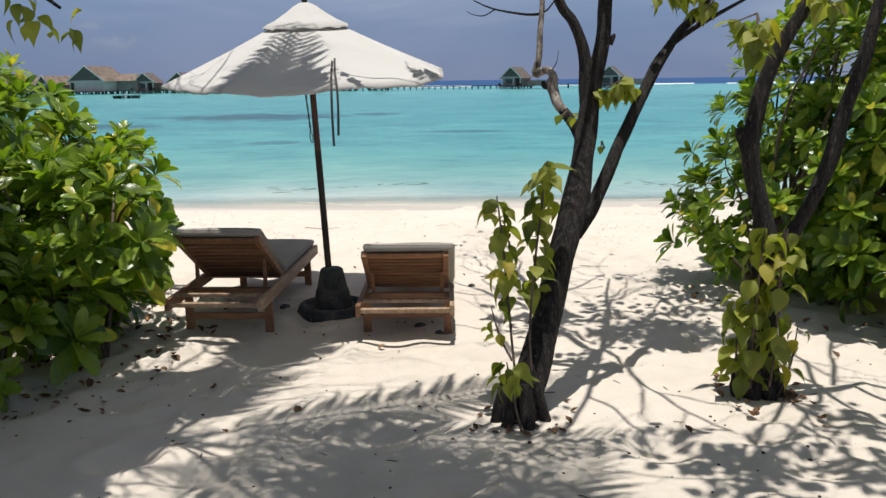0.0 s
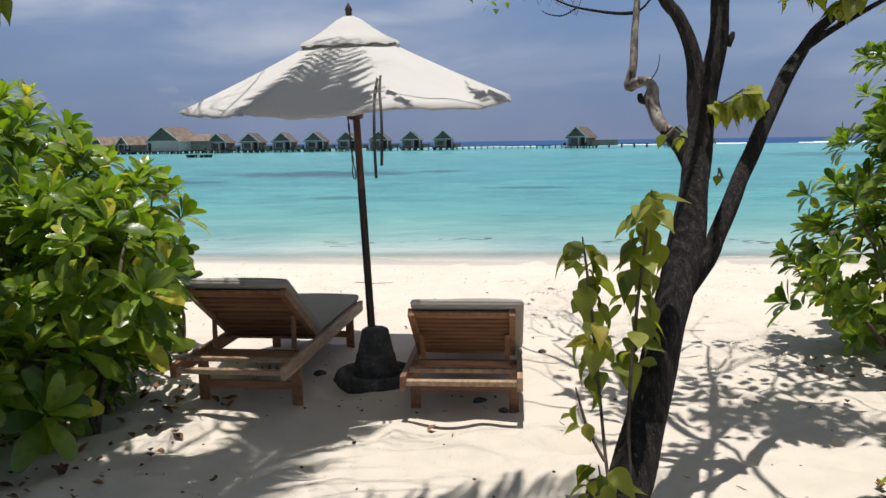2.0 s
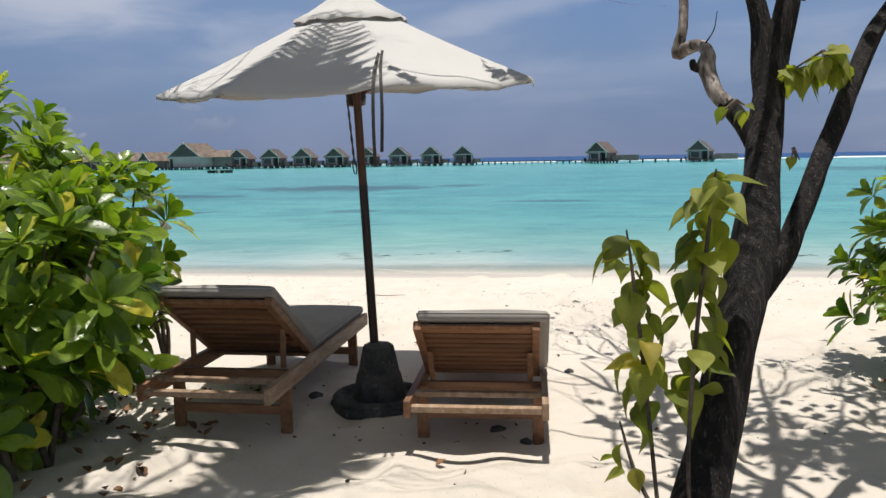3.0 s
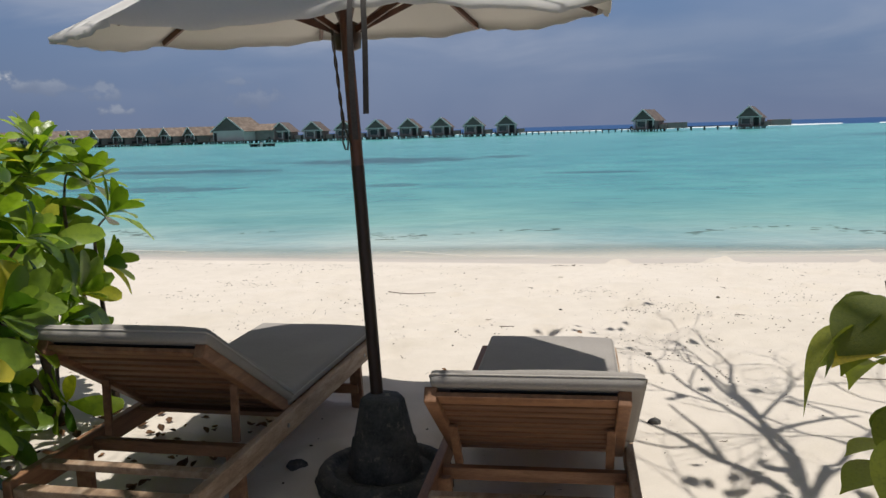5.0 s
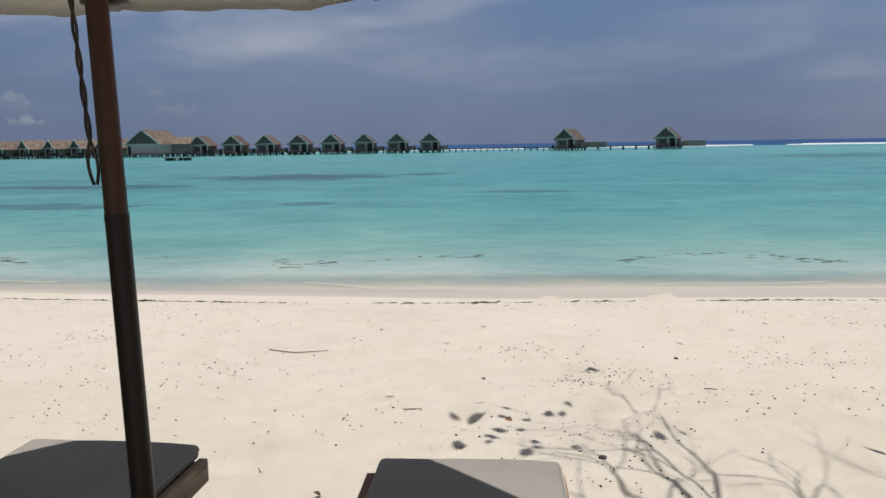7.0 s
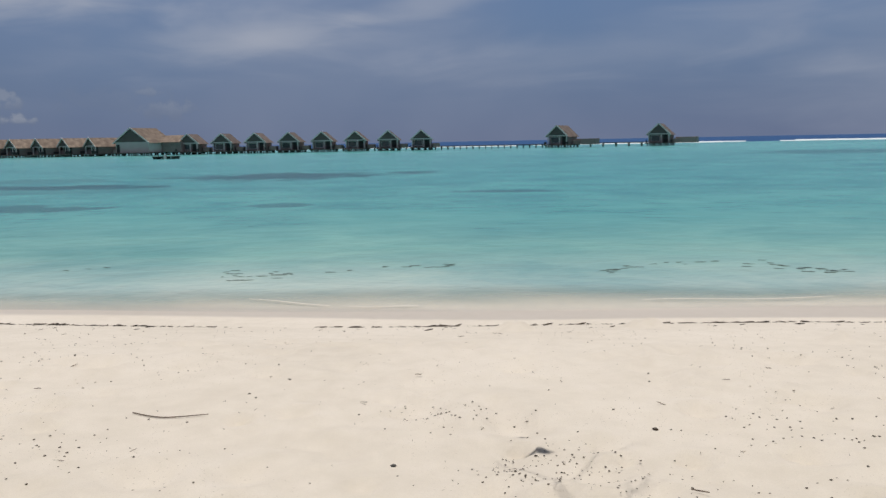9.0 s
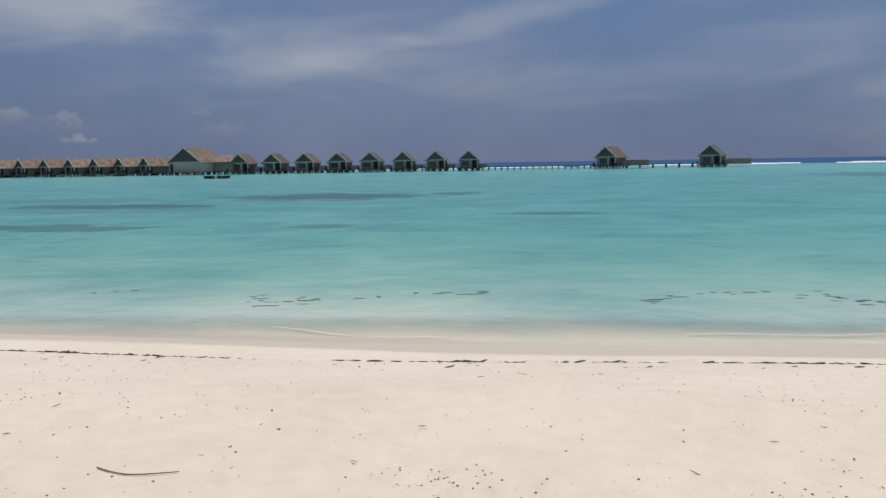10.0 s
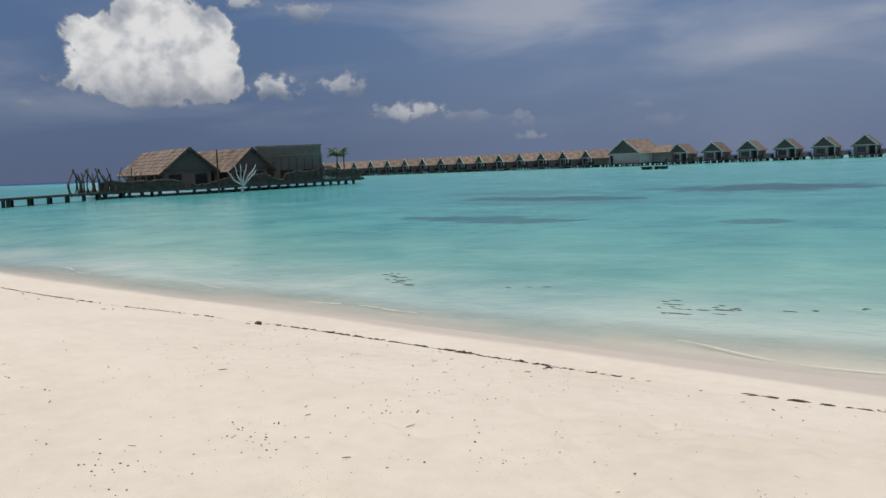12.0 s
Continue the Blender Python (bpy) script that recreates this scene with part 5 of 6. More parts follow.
# ---- drift and litter on the sand ----
def scatter(name, mat, spots, label, category, shape):
    pieces = []
    for x, y, size, turn_z in spots:
        z = ground_height(x, y)
        for px, py, r, deep in PITS:
            q = ((x - px) ** 2 + (y - py) ** 2) / (r * r)
            if q < 9:
                z += -deep * math.exp(-q) + 0.55 * deep * math.exp(-((math.sqrt(q) - 1.5) ** 2) * 3)
        co, faces = shape
        pieces.append((co, faces, pose(x, y, z + size * 0.12, random.uniform(-14, 14), random.uniform(-14, 14), turn_z) @ Matrix.Scale(size, 4)))
    return tagged(new(name, gathered(name, pieces, mat)), label, category, kind="stuff")


def lump(seed, flat=0.5):
    bm = bmesh.new()
    bmesh.ops.create_icosphere(bm, subdivisions=1, radius=0.5)
    for v in bm.verts:
        v.co *= 1 + 0.45 * noise.noise(v.co * 2 + Vector((seed, 0, 0)))
        v.co.z *= flat
    bm.verts.index_update()
    co, faces = np.array([v.co[:] for v in bm.verts]), [[v.index for v in f.verts] for f in bm.faces]
    bm.free()
    return co, faces


bm = tube([(-0.5, 0, 0), (-0.1, 0.05, 0.02), (0.2, -0.03, 0.0), (0.5, 0.04, 0.03)], [0.03, 0.045, 0.04, 0.02], 5)
bm.verts.index_update()
STICK = (np.array([v.co[:] for v in bm.verts]), [[v.index for v in f.verts] for f in bm.faces])
bm.free()
CURL = leaf_shape(1.0, HEART, 0.9, -0.5)
rnd = random.Random(77)


def spread(count, x0, x1, y0, y1, small, large):
    return [(rnd.uniform(x0, x1), rnd.uniform(y0, y1), rnd.uniform(small, large) * rnd.choice((0.6, 0.8, 1.0)), rnd.uniform(0, 360)) for _ in range(count)]


def clusters(count, each, x0, x1, y0, y1, wide, small, large):
    out = []
    for _ in range(count):
        cx, cy = rnd.uniform(x0, x1), rnd.uniform(y0, y1)
        out += [(rnd.gauss(cx, wide), rnd.gauss(cy, wide * 0.7), rnd.uniform(small, large), rnd.uniform(0, 360)) for _ in range(rnd.randint(each // 2, each))]
    return out


scatter("dark_litter", WEED, spread(1500, -9, 7, 7.5, 15.4, 0.005, 0.017) + clusters(44, 22, -5, 3.5, 8.5, 13.5, 0.2, 0.006, 0.016) + clusters(3, 70, -1.2, -0.5, 10.3, 10.7, 0.19, 0.005, 0.012) + clusters(4, 60, -0.9, 1.6, 9.0, 10.6, 0.22, 0.005, 0.013)
        + spread(180, -3.4, 2.8, 3.6, 7.5, 0.01, 0.028), "small dark bits of bark and weed strewn on the sand", "litter", lump(1))
scatter("twig_litter", TWIG, spread(150, -9, 6, 7.5, 15.2, 0.03, 0.08) + spread(60, -3.2, 2.6, 3.8, 7.5, 0.03, 0.1), "thin broken twigs lying on the sand", "litter", STICK)
scatter("coral_bits", CHIP, spread(260, -9, 7, 7.5, 15.5, 0.004, 0.012) + clusters(12, 12, -6, 4, 10, 15, 0.25, 0.005, 0.014), "pale coral rubble scattered on the beach", "rubble", lump(4, 0.7))
scatter("leaf_litter", DRY_LEAF, spread(300, -3.9, -2.3, 4.6, 7.6, 0.03, 0.075) + spread(70, 1.3, 3.6, 6.2, 8.2, 0.05, 0.1) + spread(26, 1.1, 1.65, 5.2, 5.75, 0.05, 0.09) + spread(30, -0.25, 0.3, 4.8, 5.2, 0.04, 0.08)
        + spread(16, -2.2, 2.0, 4.0, 9.0, 0.04, 0.07), "brown fallen leaves gathered under the shrubs and trees", "leaves", CURL)
line = []
for k in range(3200):
    x = rnd.uniform(-32, 16)
    if math.sin(x * 1.9) + math.sin(x * 0.73 + 1) + rnd.uniform(-1.6, 1.6) > -0.3:
        line.append((x, shore_line(x) + rnd.gauss(-0.02, 0.018) + (0.0 if rnd.random() < 0.9 else rnd.uniform(-0.9, 0.1)), rnd.uniform(0.015, 0.055) * rnd.choice((0.6, 0.8, 1.0, 1.5)), rnd.gauss(6, 22)))
scatter("drift_line", WEED, line, "dark line of dried seaweed left along the tide mark", "seaweed", (lump(9, 0.22)[0] * np.array((1.7, 0.45, 0.8)), lump(9)[1]))
pieces = []
for k in range(520):
    x = rnd.uniform(-18, 15)
    y = shore_line(x) + 4.6 + 0.5 * math.sin(x * 1.3) + rnd.gauss(0, 0.12) * (1 + 1.2 * (math.sin(x * 0.8) > 0.75))
    if math.sin(x * 2.1 + 2) + math.sin(x * 0.9) + rnd.uniform(-1, 1) > 0.6:
        pieces.append((*lump(k % 7, 0.04), pose(x, y, WATER_Z + 0.004, 0, 0, rnd.gauss(5, 9)) @ Matrix.Diagonal((rnd.uniform(0.06, 0.27), rnd.uniform(0.02, 0.065), 0.12, 1))))
tagged(new("floating_weed", gathered("floating_weed", pieces, WATER_WEED)), "broken line of dark weed drifting in the shallows", "seaweed", kind="stuff")

bm = bmesh.new()
last = None
for k in range(400):
    x = -34 + k * 0.13
    y = shore_line(x) + 1.75 + min(1.2, 0.055 * max(0.0, -2 - x)) + 0.22 * math.sin(x * 0.7) + 0.1 * math.sin(x * 2.3 + 1)
    half = 0.002 + 0.011 * max(0.0, math.sin(x * 1.1) + 0.6 * math.sin(x * 3.7))
    pair = (bm.verts.new((x, y - half, WATER_Z + 0.006)), bm.verts.new((x, y, WATER_Z + 0.01)), bm.verts.new((x, y + half, WATER_Z + 0.004)))
    if last and half > 0.0055:
        bm.faces.new((last[0], pair[0], pair[1], last[1]))
        bm.faces.new((last[1], pair[1], pair[2], last[2]))
    last = pair
single("wave_lip", bm, LIP, "thin lip of spent wave on the wet sand", "wave", kind="stuff", smooth=True)

for x, y, size, turn_z, mat, label in [(-2.03, 7.12, 0.1, 20, STONE, "dark flat stone on the shaded sand"), (-0.56, 7.99, 0.07, 70, STONE, "small dark stone on the sand"), (-0.65, 9.21, 0.045, 40, STONE, "small dark stone on the sand"),
                                       (-1.13, 9.62, 0.055, 10, DRY_LEAF, "curled brown husk lying on bare sand"), (-0.83, 6.75, 0.1, 15, STONE, "dark stone beside a lounger leg"), (-0.66, 6.62, 0.07, 60, STONE, "small dark stone beside a lounger leg"),
                                       (-1.24, 4.98, 0.055, 0, DRY_LEAF, "brown pod on the trodden sand"), (-9.93, 14.75, 0.12, 0, WEED, "dark coconut washed up on the drift line"), (-2.435, 11.83, 0.035, 15, WEED, "dark scrap of dry seaweed on the sand"), (-0.18, 11.12, 0.032, 30, WEED, "dark scrap of dry seaweed on the sand"), (-1.39, 10.47, 0.03, 60, STONE, "small dark stone on the sand"),
                                       (-2.35, 5.6, 0.05, 30, DRY_LEAF, "brown pod on the shaded sand")]:
    co, faces = lump(size * 100, 0.6 if size < 0.15 else 0.95)
    me = bpy.data.meshes.new("pebble")
    me.from_pydata((co * size).tolist(), [], faces)
    me.materials.append(mat)
    ob = tagged(new("pebble" if mat is STONE else "seed_pod" if mat is DRY_LEAF else "coconut" if size > 0.1 else "seaweed_scrap", me), label, "stone" if mat is STONE else "seed pod" if mat is DRY_LEAF else "coconut" if size > 0.1 else "seaweed")
    ob.matrix_world = pose(x, y, ground_height(x, y) + size * 0.12, 0, 0, turn_z)
for pts, label in [([(-3.07, 11.05, 0.13), (-2.95, 11.015, 0.115), (-2.83, 11.02, 0.11), (-2.63, 11.1, 0.125)], "long thin grey twig lying on the beach"), ([(0.35, 9.0, 0.17), (0.5, 8.95, 0.16), (0.72, 9.02, 0.17)], "crooked brown twig on the sand"),
                   ([(-1.72, 9.72, 0.16), (-1.6, 9.75, 0.16), (-1.52, 9.73, 0.165)], "short dark twig on the sand")]:
    pts = [(x, y, ground_height(x, y) + 0.008) for x, y, z in pts]
    single("stick", limb(pts, [0.0034] * (len(pts) - 1) + [0.002], 6, None, 0.2), TWIG, label, "stick", smooth=True)


# ---- overwater villas, jetties and the lodge ----
def roof_side(s, half, depth, z, rise, over, thick):
    a, b = Vector((s * (half + over), 0, z - over * rise / half)), Vector((0, 0, z + rise))
    d = (b - a)
    n = Vector((-d.z * s, 0, abs(d.x))).normalized() if s > 0 else Vector((-d.z, 0, d.x)).normalized()
    n = n if n.z > 0 else -n
    bm, rows, y0, y1 = bmesh.new(), 7, -over, depth + over
    line = []
    for k in range(rows):
        line += [a.lerp(b, k / rows) + n * thick, a.lerp(b, (k + 1) / rows) + n * thick * 0.86]
    line = [a] + line + [b]
    front, rear = ([bm.verts.new((p.x, y, p.z)) for p in line] for y in (y0, y1))
    for k in range(len(line)):
        q = (k + 1) % len(line)
        bm.faces.new((front[k], front[q], rear[q], rear[k]))
    bm.faces.new(front[::-1])
    bm.faces.new(rear)
    bmesh.ops.recalc_face_normals(bm, faces=bm.faces[:])
    return bm


def villa(at, turn_z, roof_mat, label, half=2.5, depth=7.0, wall=2.3, rise=2.15, deck=0.75, wall_mat=None, porch=True, group="overwater villas"):
    """Origin: middle of the front at the water; +y runs back along the ridge."""
    wall_mat = wall_mat or GREEN_WALL
    top = thing("overwater_villa", at, turn_z, label, "villa", group)
    floor = deck
    part("deck", box((2 * half + 1.0, depth + 2.2, 0.22), pose(0, depth / 2 - 0.4, floor - 0.11), 0.02), DECK, top)
    stilt = finish("stilt", box((0.28, 0.28, deck + 1.6), pose(0, 0, (deck - 1.6) / 2 - 0.1)), DARK)
    for x in (-half, -half / 3, half / 3, half):
        for y in (-1.1, depth * 0.35, depth * 0.7, depth):
            part("stilt", stilt, None, top).location = (x, y, 0)
    inset = 0.9 if porch else 0.0
    body = part("wall", box((2 * half - 0.1, depth - inset, wall), pose(0, inset + (depth - inset) / 2, floor + wall / 2)), wall_mat, top)
    part("gable", ridge(half, 0.12, floor + wall, rise - 0.08), GABLE, top, "boarded green gable").location = (0, -0.02, 0)
    part("rear_gable", ridge(half, 0.12, floor + wall, rise - 0.08), GABLE, top).location = (0, depth - 0.1, 0)
    for s in (-1, 1):
        part("roof_slope", roof_side(s, half, depth, floor + wall, rise, 0.45, 0.16), roof_mat, top)
        edge = (Vector((s * (half + 0.45), -0.5, floor + wall - 0.3)), Vector((0, -0.5, floor + wall + rise + 0.1)))
        part("bargeboard", beam(*edge, 0.3, 0.08, 0.0, up=(0, 1, 0)), PALE_TRIM, top, "pale bargeboard")
        if porch:
            part("post", box((0.26, 0.2, wall), pose(s * (half - 0.12), 0.0, floor + wall / 2), 0.02), PALE_TRIM, top, "pale porch post")
    if porch:
        part("post", box((0.18, 0.18, wall), pose(half * 0.25, 0.0, floor + wall / 2), 0.02), PALE_TRIM, top, "pale porch post")
        part("lintel", box((2 * half, 0.2, 0.24), pose(0, 0.0, floor + wall - 0.1), 0.02), PALE_TRIM, top, "pale lintel")
        window = part("window", box((half * 0.9, 0.08, wall * 0.66), pose(-half * 0.36, inset - 0.06, floor + wall * 0.5), 0.01), PALE_TRIM, top)
        part("pane", box((half * 0.78, 0.06, wall * 0.56), pose(-half * 0.36, inset - 0.09, floor + wall * 0.5), 0.01), GLASS, window, "dim window glass")
        # closed wall behind: a dark slab paints the shaded doorway
        part("door", box((half * 0.42, 0.08, wall * 0.86), pose(half * 0.58, inset - 0.06, floor + wall * 0.43), 0.01), DARK, top, "dark panel painted as the shade inside a doorway")
        for s in (-1, 1):
            part("railing", box((0.06, 1.4, 0.7), pose(s * (half + 0.35), -0.7, floor + 0.4), 0.01), DARK, top)
        part("stair", box((1.1, 0.9, 0.16), pose(-half * 0.5, -1.8, floor - 0.5), 0.01), DECK, top)
        part("side_deck", box((2.0, 2.6, 1.1), pose(half + 1.2, depth * 0.62, floor + 0.5), 0.03), GREEN_WALL, top, "low screened side terrace")
    return top


W = WATER_Z
row = villa((-47.4, 219.5, W), 9, SHINGLE, "grey-green wooden villa on stilts with a brown gable roof")
for k in range(1, 8):
    copy_thing(row, pose(-47.4 - 8.4 * k, 219.5 - 2.0 * k - 0.1 * (k % 2), W, 0, 0, 0) @ pose(0, 0, 0, 0, 0, 9 - k * 0.3))
lone = villa((-12.3, 224.5, W), -20, SHINGLE, "lone grey-green villa on stilts at the jetty, brown roof", half=2.7, rise=2.5, wall=2.4)
part("terrace_screen", box((5.5, 3.0, 1.5), pose(6.4, 5.0, 1.45), 0.04), GREEN_WALL, lone, "long low boarded terrace screen")
copy_thing(lone, pose(13.6, 229.5, W, 0, 0, -14))
hall = villa((-118.5, 199.5, W), -4, THATCH, "large thatched hall on stilts with a pale front wall", half=4.9, depth=10.5, wall=2.7, rise=3.5, deck=0.8, wall_mat=PALE_WALL, porch=False, group="large hall")
part("annex", box((6.5, 5.0, 2.6), pose(7.4, 8.0, 2.1), 0.05), GREEN_WALL, hall)
part("annex_roof", ridge(3.4, 6.0, 0, 1.8), THATCH, hall).matrix_local = pose(10.6, 8.2, 3.3, 0, 0, 90)
# the doorway's inner shade is a dark slab on the front wall
part("doorway", box((0.9, 0.1, 2.1), pose(-4.1, -0.06, 1.85), 0.02), DARK, hall, "dark panel painted as the shade inside a side doorway")
far = villa((-131.6, 201.4, W), -25, THATCH, "thatched overwater villa with a long straw roof", half=2.4, depth=9.5, wall=2.1, rise=1.95, deck=0.7)
for k in range(1, 15):
    x, y = -131.6 - 6.75 * k, 201.4 - 1.3 * k
    copy_thing(far, pose(x, y, W, 0, 0, -25 + 0.6 * k))


def jetty(name, points, wide, high, gap, label):
    """A walkway on posts through points over the water."""
    top = thing(name, (0, 0, 0), 0, label, "jetty")
    post = finish("post", box((0.26, 0.26, high + 1.8), pose(0, 0, (high - 1.8) / 2 + W)), DARK)
    for a, b in zip(points, points[1:]):
        a, b = Vector((*a, 0)), Vector((*b, 0))
        side = (b - a).normalized().cross(Vector((0, 0, 1))) * wide / 2
        part("walkway", beam(a + Vector((0, 0, W + high)), b + Vector((0, 0, W + high)), wide, 0.22, 0.0), DECK, top)
        for k in range(int((b - a).length / gap) + 1):
            p = a + (b - a).normalized() * (k * gap)
            for s in (-1, 1):
                part("post", post, None, top).location = p + side * s * 0.9
    return top


jetty("jetty", [(-130, 208), (-106, 213.5), (-47, 227.5), (-14, 232)], 1.8, 0.85, 1.7, "long wooden jetty on posts joining the villas")
jetty("jetty", [(-14, 232), (14, 236)], 1.8, 0.95, 3.4, "wooden jetty on posts to the last villa")
jetty("jetty", [(-228, 190), (-175, 198), (-130, 206)], 1.8, 0.85, 2.2, "long wooden jetty behind the thatched villas")
jetty("jetty", [(-70, 17), (-82.6, 34.6), (-92.4, 48.3), (-93.5, 55)], 2.0, 0.75, 3.0, "wooden jetty on posts leading to the lodge")


def lodge():
    """The lodge on its platform: two thatched halls, a flat-roofed block, woven screens."""
    def facing(name, at, turn_z, label, category):
        return thing(name, (*at, W), turn_z, label, category, "lodge buildings")

    first = facing("thatched_lodge", (-91.7, 58.9), 82.7, "thatched lodge with a dark green gable and overhanging roof", "lodge")
    second = facing("thatched_lodge", (-94.9, 69.6), 93, "second thatched lodge half hidden by a green block", "lodge")
    for top, half, depth in ((first, 3.3, 15.0), (second, 3.3, 13.0)):
        part("wall", box((2 * half - 0.8, depth - 0.8, 2.2), pose(0, depth / 2, 1.9), 0.05), GREEN_WALL, top)
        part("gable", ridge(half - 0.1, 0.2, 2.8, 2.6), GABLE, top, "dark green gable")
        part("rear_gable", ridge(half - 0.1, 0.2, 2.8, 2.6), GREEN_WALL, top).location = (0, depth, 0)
        for s in (-1, 1):
            part("roof_slope", roof_side(s, half, depth, 2.8, 2.65, 0.5, 0.2), THATCH, top, "sun-bleached straw thatch")
            part("bargeboard", beam((s * (half + 0.4), -0.55, 2.55), (0, -0.55, 5.6), 0.2, 0.08, 0, up=(0, 1, 0)), WICKER, top)
        # bays are dark slabs on the wall, painted as shade within
        for k in range(4):
            part("opening", box((0.1, 1.9, 1.5), pose(-half + 0.36, 2.2 + k * 3.0, 1.8), 0.02), DARK, top, "dark panel painted as the shade inside an open bay")
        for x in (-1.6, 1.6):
            part("opening", box((1.5, 0.1, 1.5), pose(x, 0.36, 1.7), 0.02), DARK, top, "dark panel painted as the shade inside an open bay")
    block = facing("flat_roofed_block", (-98.2, 78.3), 57, "flat-roofed grey-green building with board siding", "building")
    part("wall", box((9.2, 7.0, 3.9), pose(-0.1, 3.5, 2.6), 0.03), BLOCK_WALL, block)
    part("upper_wall", box((9.0, 6.9, 1.4), pose(-0.1, 3.55, 5.2), 0.03), BLOCK_WALL, block, "plain upper storey")
    part("roof_edge", box((9.3, 6.7, 0.14), pose(-0.1, 3.55, 5.96), 0.02), BLOCK_WALL, block)
    part("ledge", box((9.4, 7.2, 0.1), pose(-0.1, 3.5, 4.5), 0.02), BLOCK_WALL, block)
    for k in range(9):
        part("batten", box((0.06, 0.06, 3.4), pose(-4.6 + k * 1.1, -0.03, 2.5)), DARK, block)
    # shade inside the block's openings, painted as dark slabs
    for x in (-3.4, -0.6, 2.6):
        part("opening", box((1.8, 0.1, 1.6), pose(x, -0.03, 1.7), 0.02), DARK, block, "dark panel painted as the shade inside an opening")
    rng = random.Random(9)
    edge = [Vector((-92.4, 48.3, 0)), Vector((-89.6, 58.0, 0)), Vector((-90.3, 66.0, 0)), Vector((-98.3, 92.0, 0))]
    platform = thing("platform", (0, 0, W), 0, "low timber platform on posts under the lodge", "platform")
    screen = thing("woven_screen", (0, 0, W), 0, "long wavy screen of woven branches round the platform", "screen")
    post = finish("post", box((0.3, 0.3, 2.6), pose(0, 0, -0.6)), DARK)
    run = 0.0
    for i, (a, b) in enumerate(zip(edge, edge[1:])):
        d = (b - a).normalized()
        inward = Vector((-d.y, d.x, 0))
        part("deck", beam(a + inward * 8.5 + Vector((0, 0, 0.72 + 0.006 * i)), b + inward * 8.5 + Vector((0, 0, 0.72 + 0.006 * i)), 17, 0.3, 0.0), DECK, platform)
        for k in range(int((b - a).length / 2.0)):
            part("post", post, None, platform).location = a + d * (k * 2.0 + 0.4) + inward * 0.2
        count = int((b - a).length / 0.22)
        tops = []
        for k in range(count):
            s = run + k * 0.22
            tall = 1.0 + 0.35 * math.sin(s * 0.4) + 0.2 * math.sin(s * 0.9 + 1) + rng.uniform(-0.12, 0.12) + (0.75 if s > 26 else 0.0)
            p = a + d * k * 0.22 + inward * 0.1
            lean = d * rng.uniform(-0.25, 0.25)
            tops.append((p, tall))
            part("stake", limb([p + Vector((0, 0, 0.5)), p + lean * 0.4 + Vector((0, 0, 0.5 + tall * 0.6)), p + lean + Vector((0, 0, 0.75 + tall))], [0.05, 0.045, 0.03], 4, None, 0.1, k), WICKER, screen)
        for lvl in range(13):
            pts = [p + inward * (0.08 * (-1) ** q) + Vector((0, 0, 0.7 + tall * (lvl + 0.4) / 13)) for q, (p, tall) in enumerate(tops[::3])]
            part("withy", tube(pts, [0.05] * len(pts), 4), WICKER, screen)
        run += (b - a).length
    fence = thing("curved_fence", (0, 0, W), 0, "row of bent driftwood poles along the jetty", "fence")
    a, b = Vector((-90.0, 44.5, 0.5)), Vector((-93.4, 53.5, 0.5))
    d = (b - a).normalized()
    for k in range(24):
        p = a + (b - a) * (k / 23)
        tall, bend = rng.uniform(1.5, 2.6) if k % 4 else 3.0, rng.uniform(-0.4, 0.4)
        part("pole", limb([p, p + d * bend + Vector((0, 0, tall * 0.55)), p + d * rng.uniform(-0.4, 0.4) + Vector((0, 0, tall))], [0.08, 0.075, 0.045], 5, None, 0.2, k), WICKER, fence)
    for q in (0.0, 0.18, 0.36):
        p = a + (b - a) * q
        for s in (-1, 1):
            part("arch_pole", limb([p + d * s * 0.45, p + d * s * 0.8 + Vector((0, 0, 1.3)), p - d * s * 0.12 + Vector((0, 0, 2.9))], [0.11, 0.11, 0.06], 6, None, 0.2, 3), WICKER, fence)
    mast = thing("mast", (-89.6, 61.5, W), 0, "plain wooden pole standing before the lodge", "pole")
    part("pole", tube([(0, 0, 0), (0.05, 0, 5.2)], [0.12, 0.09], 8), DECK, mast)


lodge()

rng = random.Random(12)
dead = thing("bleached_tree", (-81.0, 59.2, W), 0, "bare white bleached tree standing in the lagoon", "tree")
part("trunk", limb([(0, 0, -0.6), (0.1, 0.1, 0.5), (0.25, 0.3, 1.1)], [0.16, 0.13, 0.11], 8, None, 0.2), PALE_BARK, dead, "", True)
for dx, dy, tall in ((-0.5, -1.1, 2.5), (-0.25, -0.5, 3.3), (0.1, 0.0, 3.3), (0.45, 0.5, 3.3), (0.9, 1.3, 3.2), (0.8, 1.0, 2.3), (0.6, 1.5, 2.6)):
    part("branch", limb([(0.2, 0.22, 0.9), (dx * 0.55, dy * 0.55, tall * 0.6), (dx * 0.9 + 0.1, dy * 0.9, tall * 0.82), (dx, dy * 1.15, tall)], [0.1, 0.075, 0.06, 0.03], 6, None, 0.25, int(tall * 9)), PALE_BARK, dead, "", True)
palm("palm_tree", (-103.2, 90.6, 0.2), "small palm tree beside the flat-roofed block", (0.2, 0.1), 3.9, [(k * 27 + 7 * (k % 3), 0.25 + 0.3 * (k % 4)) for k in range(14)], 1.9, 15)
post_pole = thing("mast", (-100.6, 90.0, W), 0, "thin wooden pole beside the small palm", "pole")
part("pole", tube([(0, 0, 0), (0, 0, 5.3)], [0.1, 0.08], 8), DECK, post_pole)

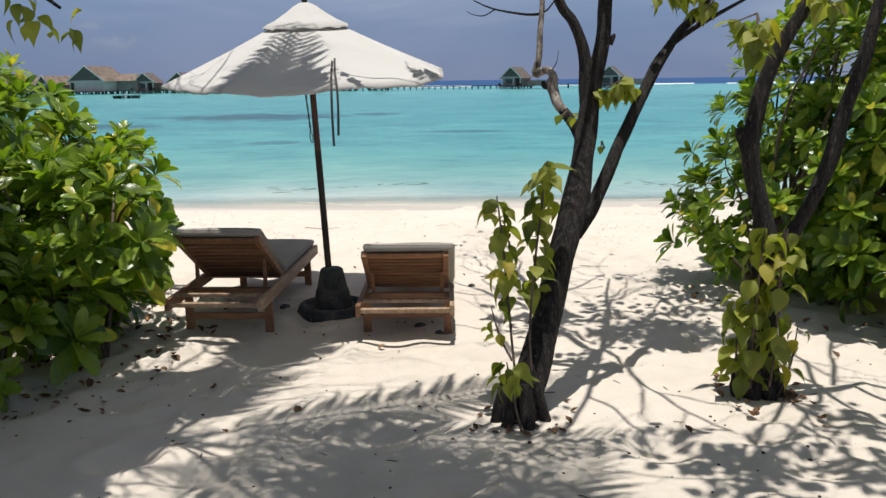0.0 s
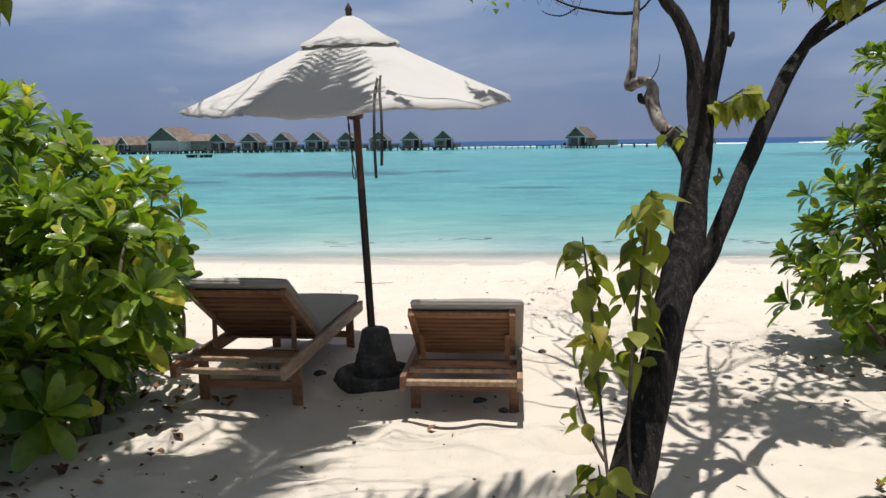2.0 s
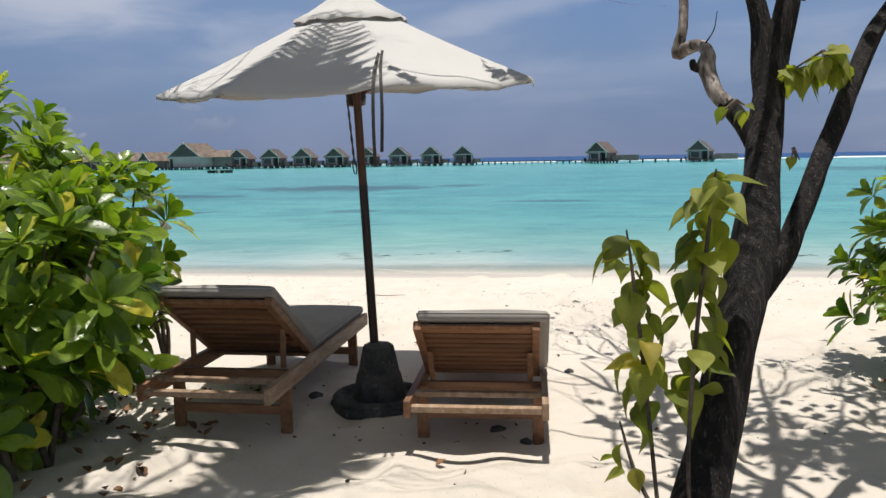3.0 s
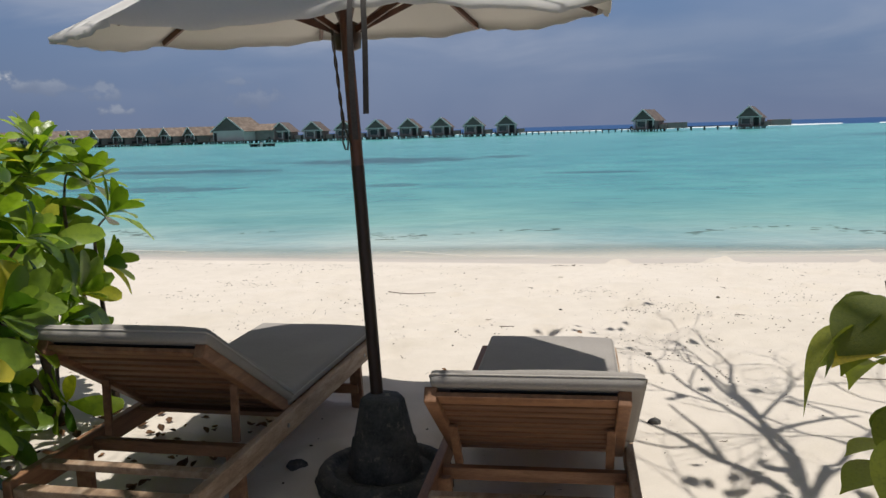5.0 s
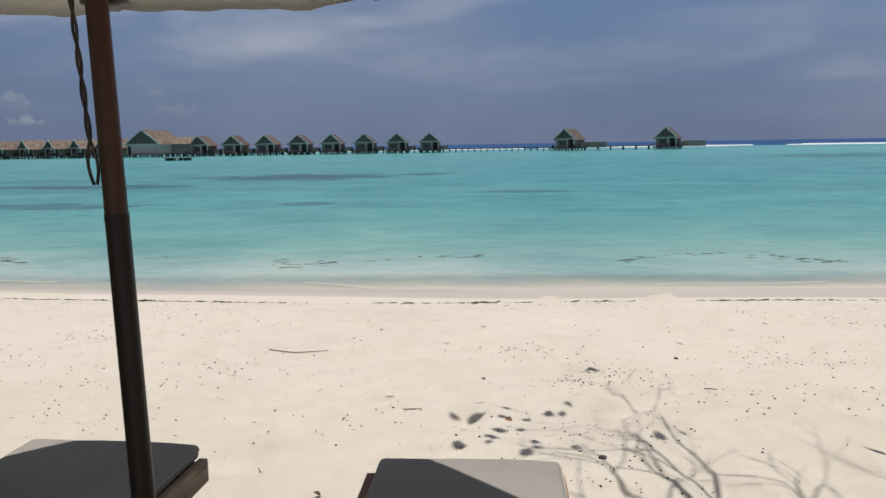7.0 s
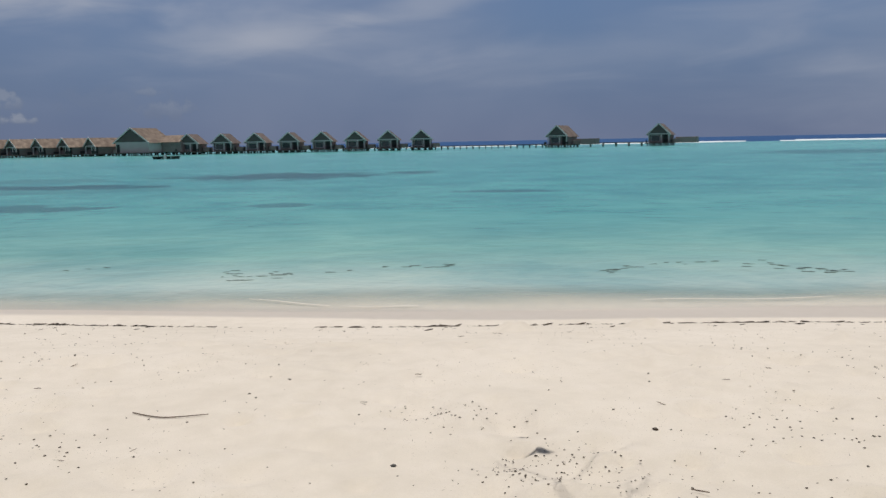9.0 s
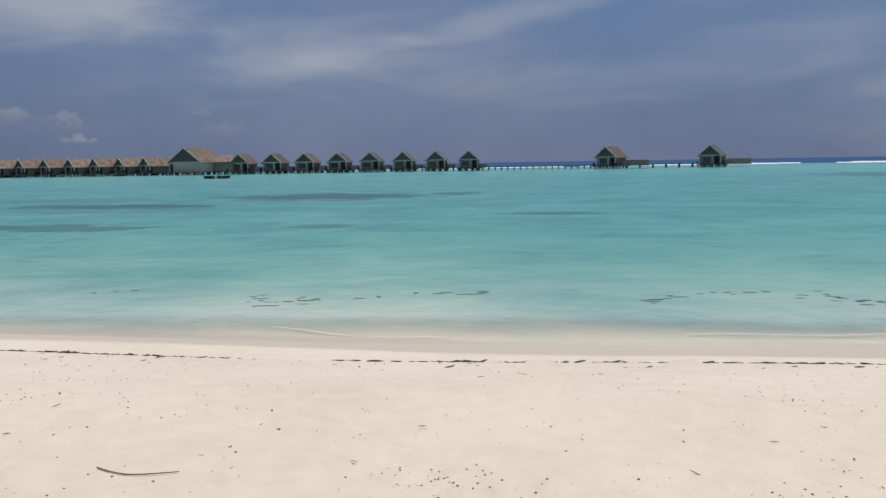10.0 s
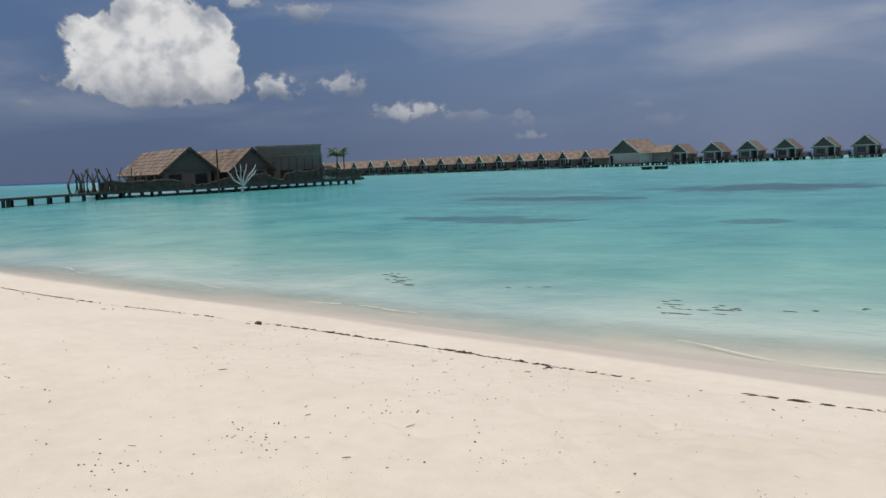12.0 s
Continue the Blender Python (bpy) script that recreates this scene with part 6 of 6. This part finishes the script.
raft = thing("swim_raft", (-75.6, 140.0, W), 10, "low dark swimming raft afloat in the lagoon", "raft")
part("deck", box((4.2, 2.4, 0.18), pose(0, 0, 0.42), 0.03), DARK, raft)
for x in (-1.6, 0.0, 1.6):
    part("float", box((0.8, 2.2, 0.5), pose(x, 0, 0.12), 0.08), DARK, raft)
part("ladder", box((0.5, 0.1, 0.8), pose(0.2, -1.2, 0.3), 0.03), PALE_TRIM, raft, "pale ladder")
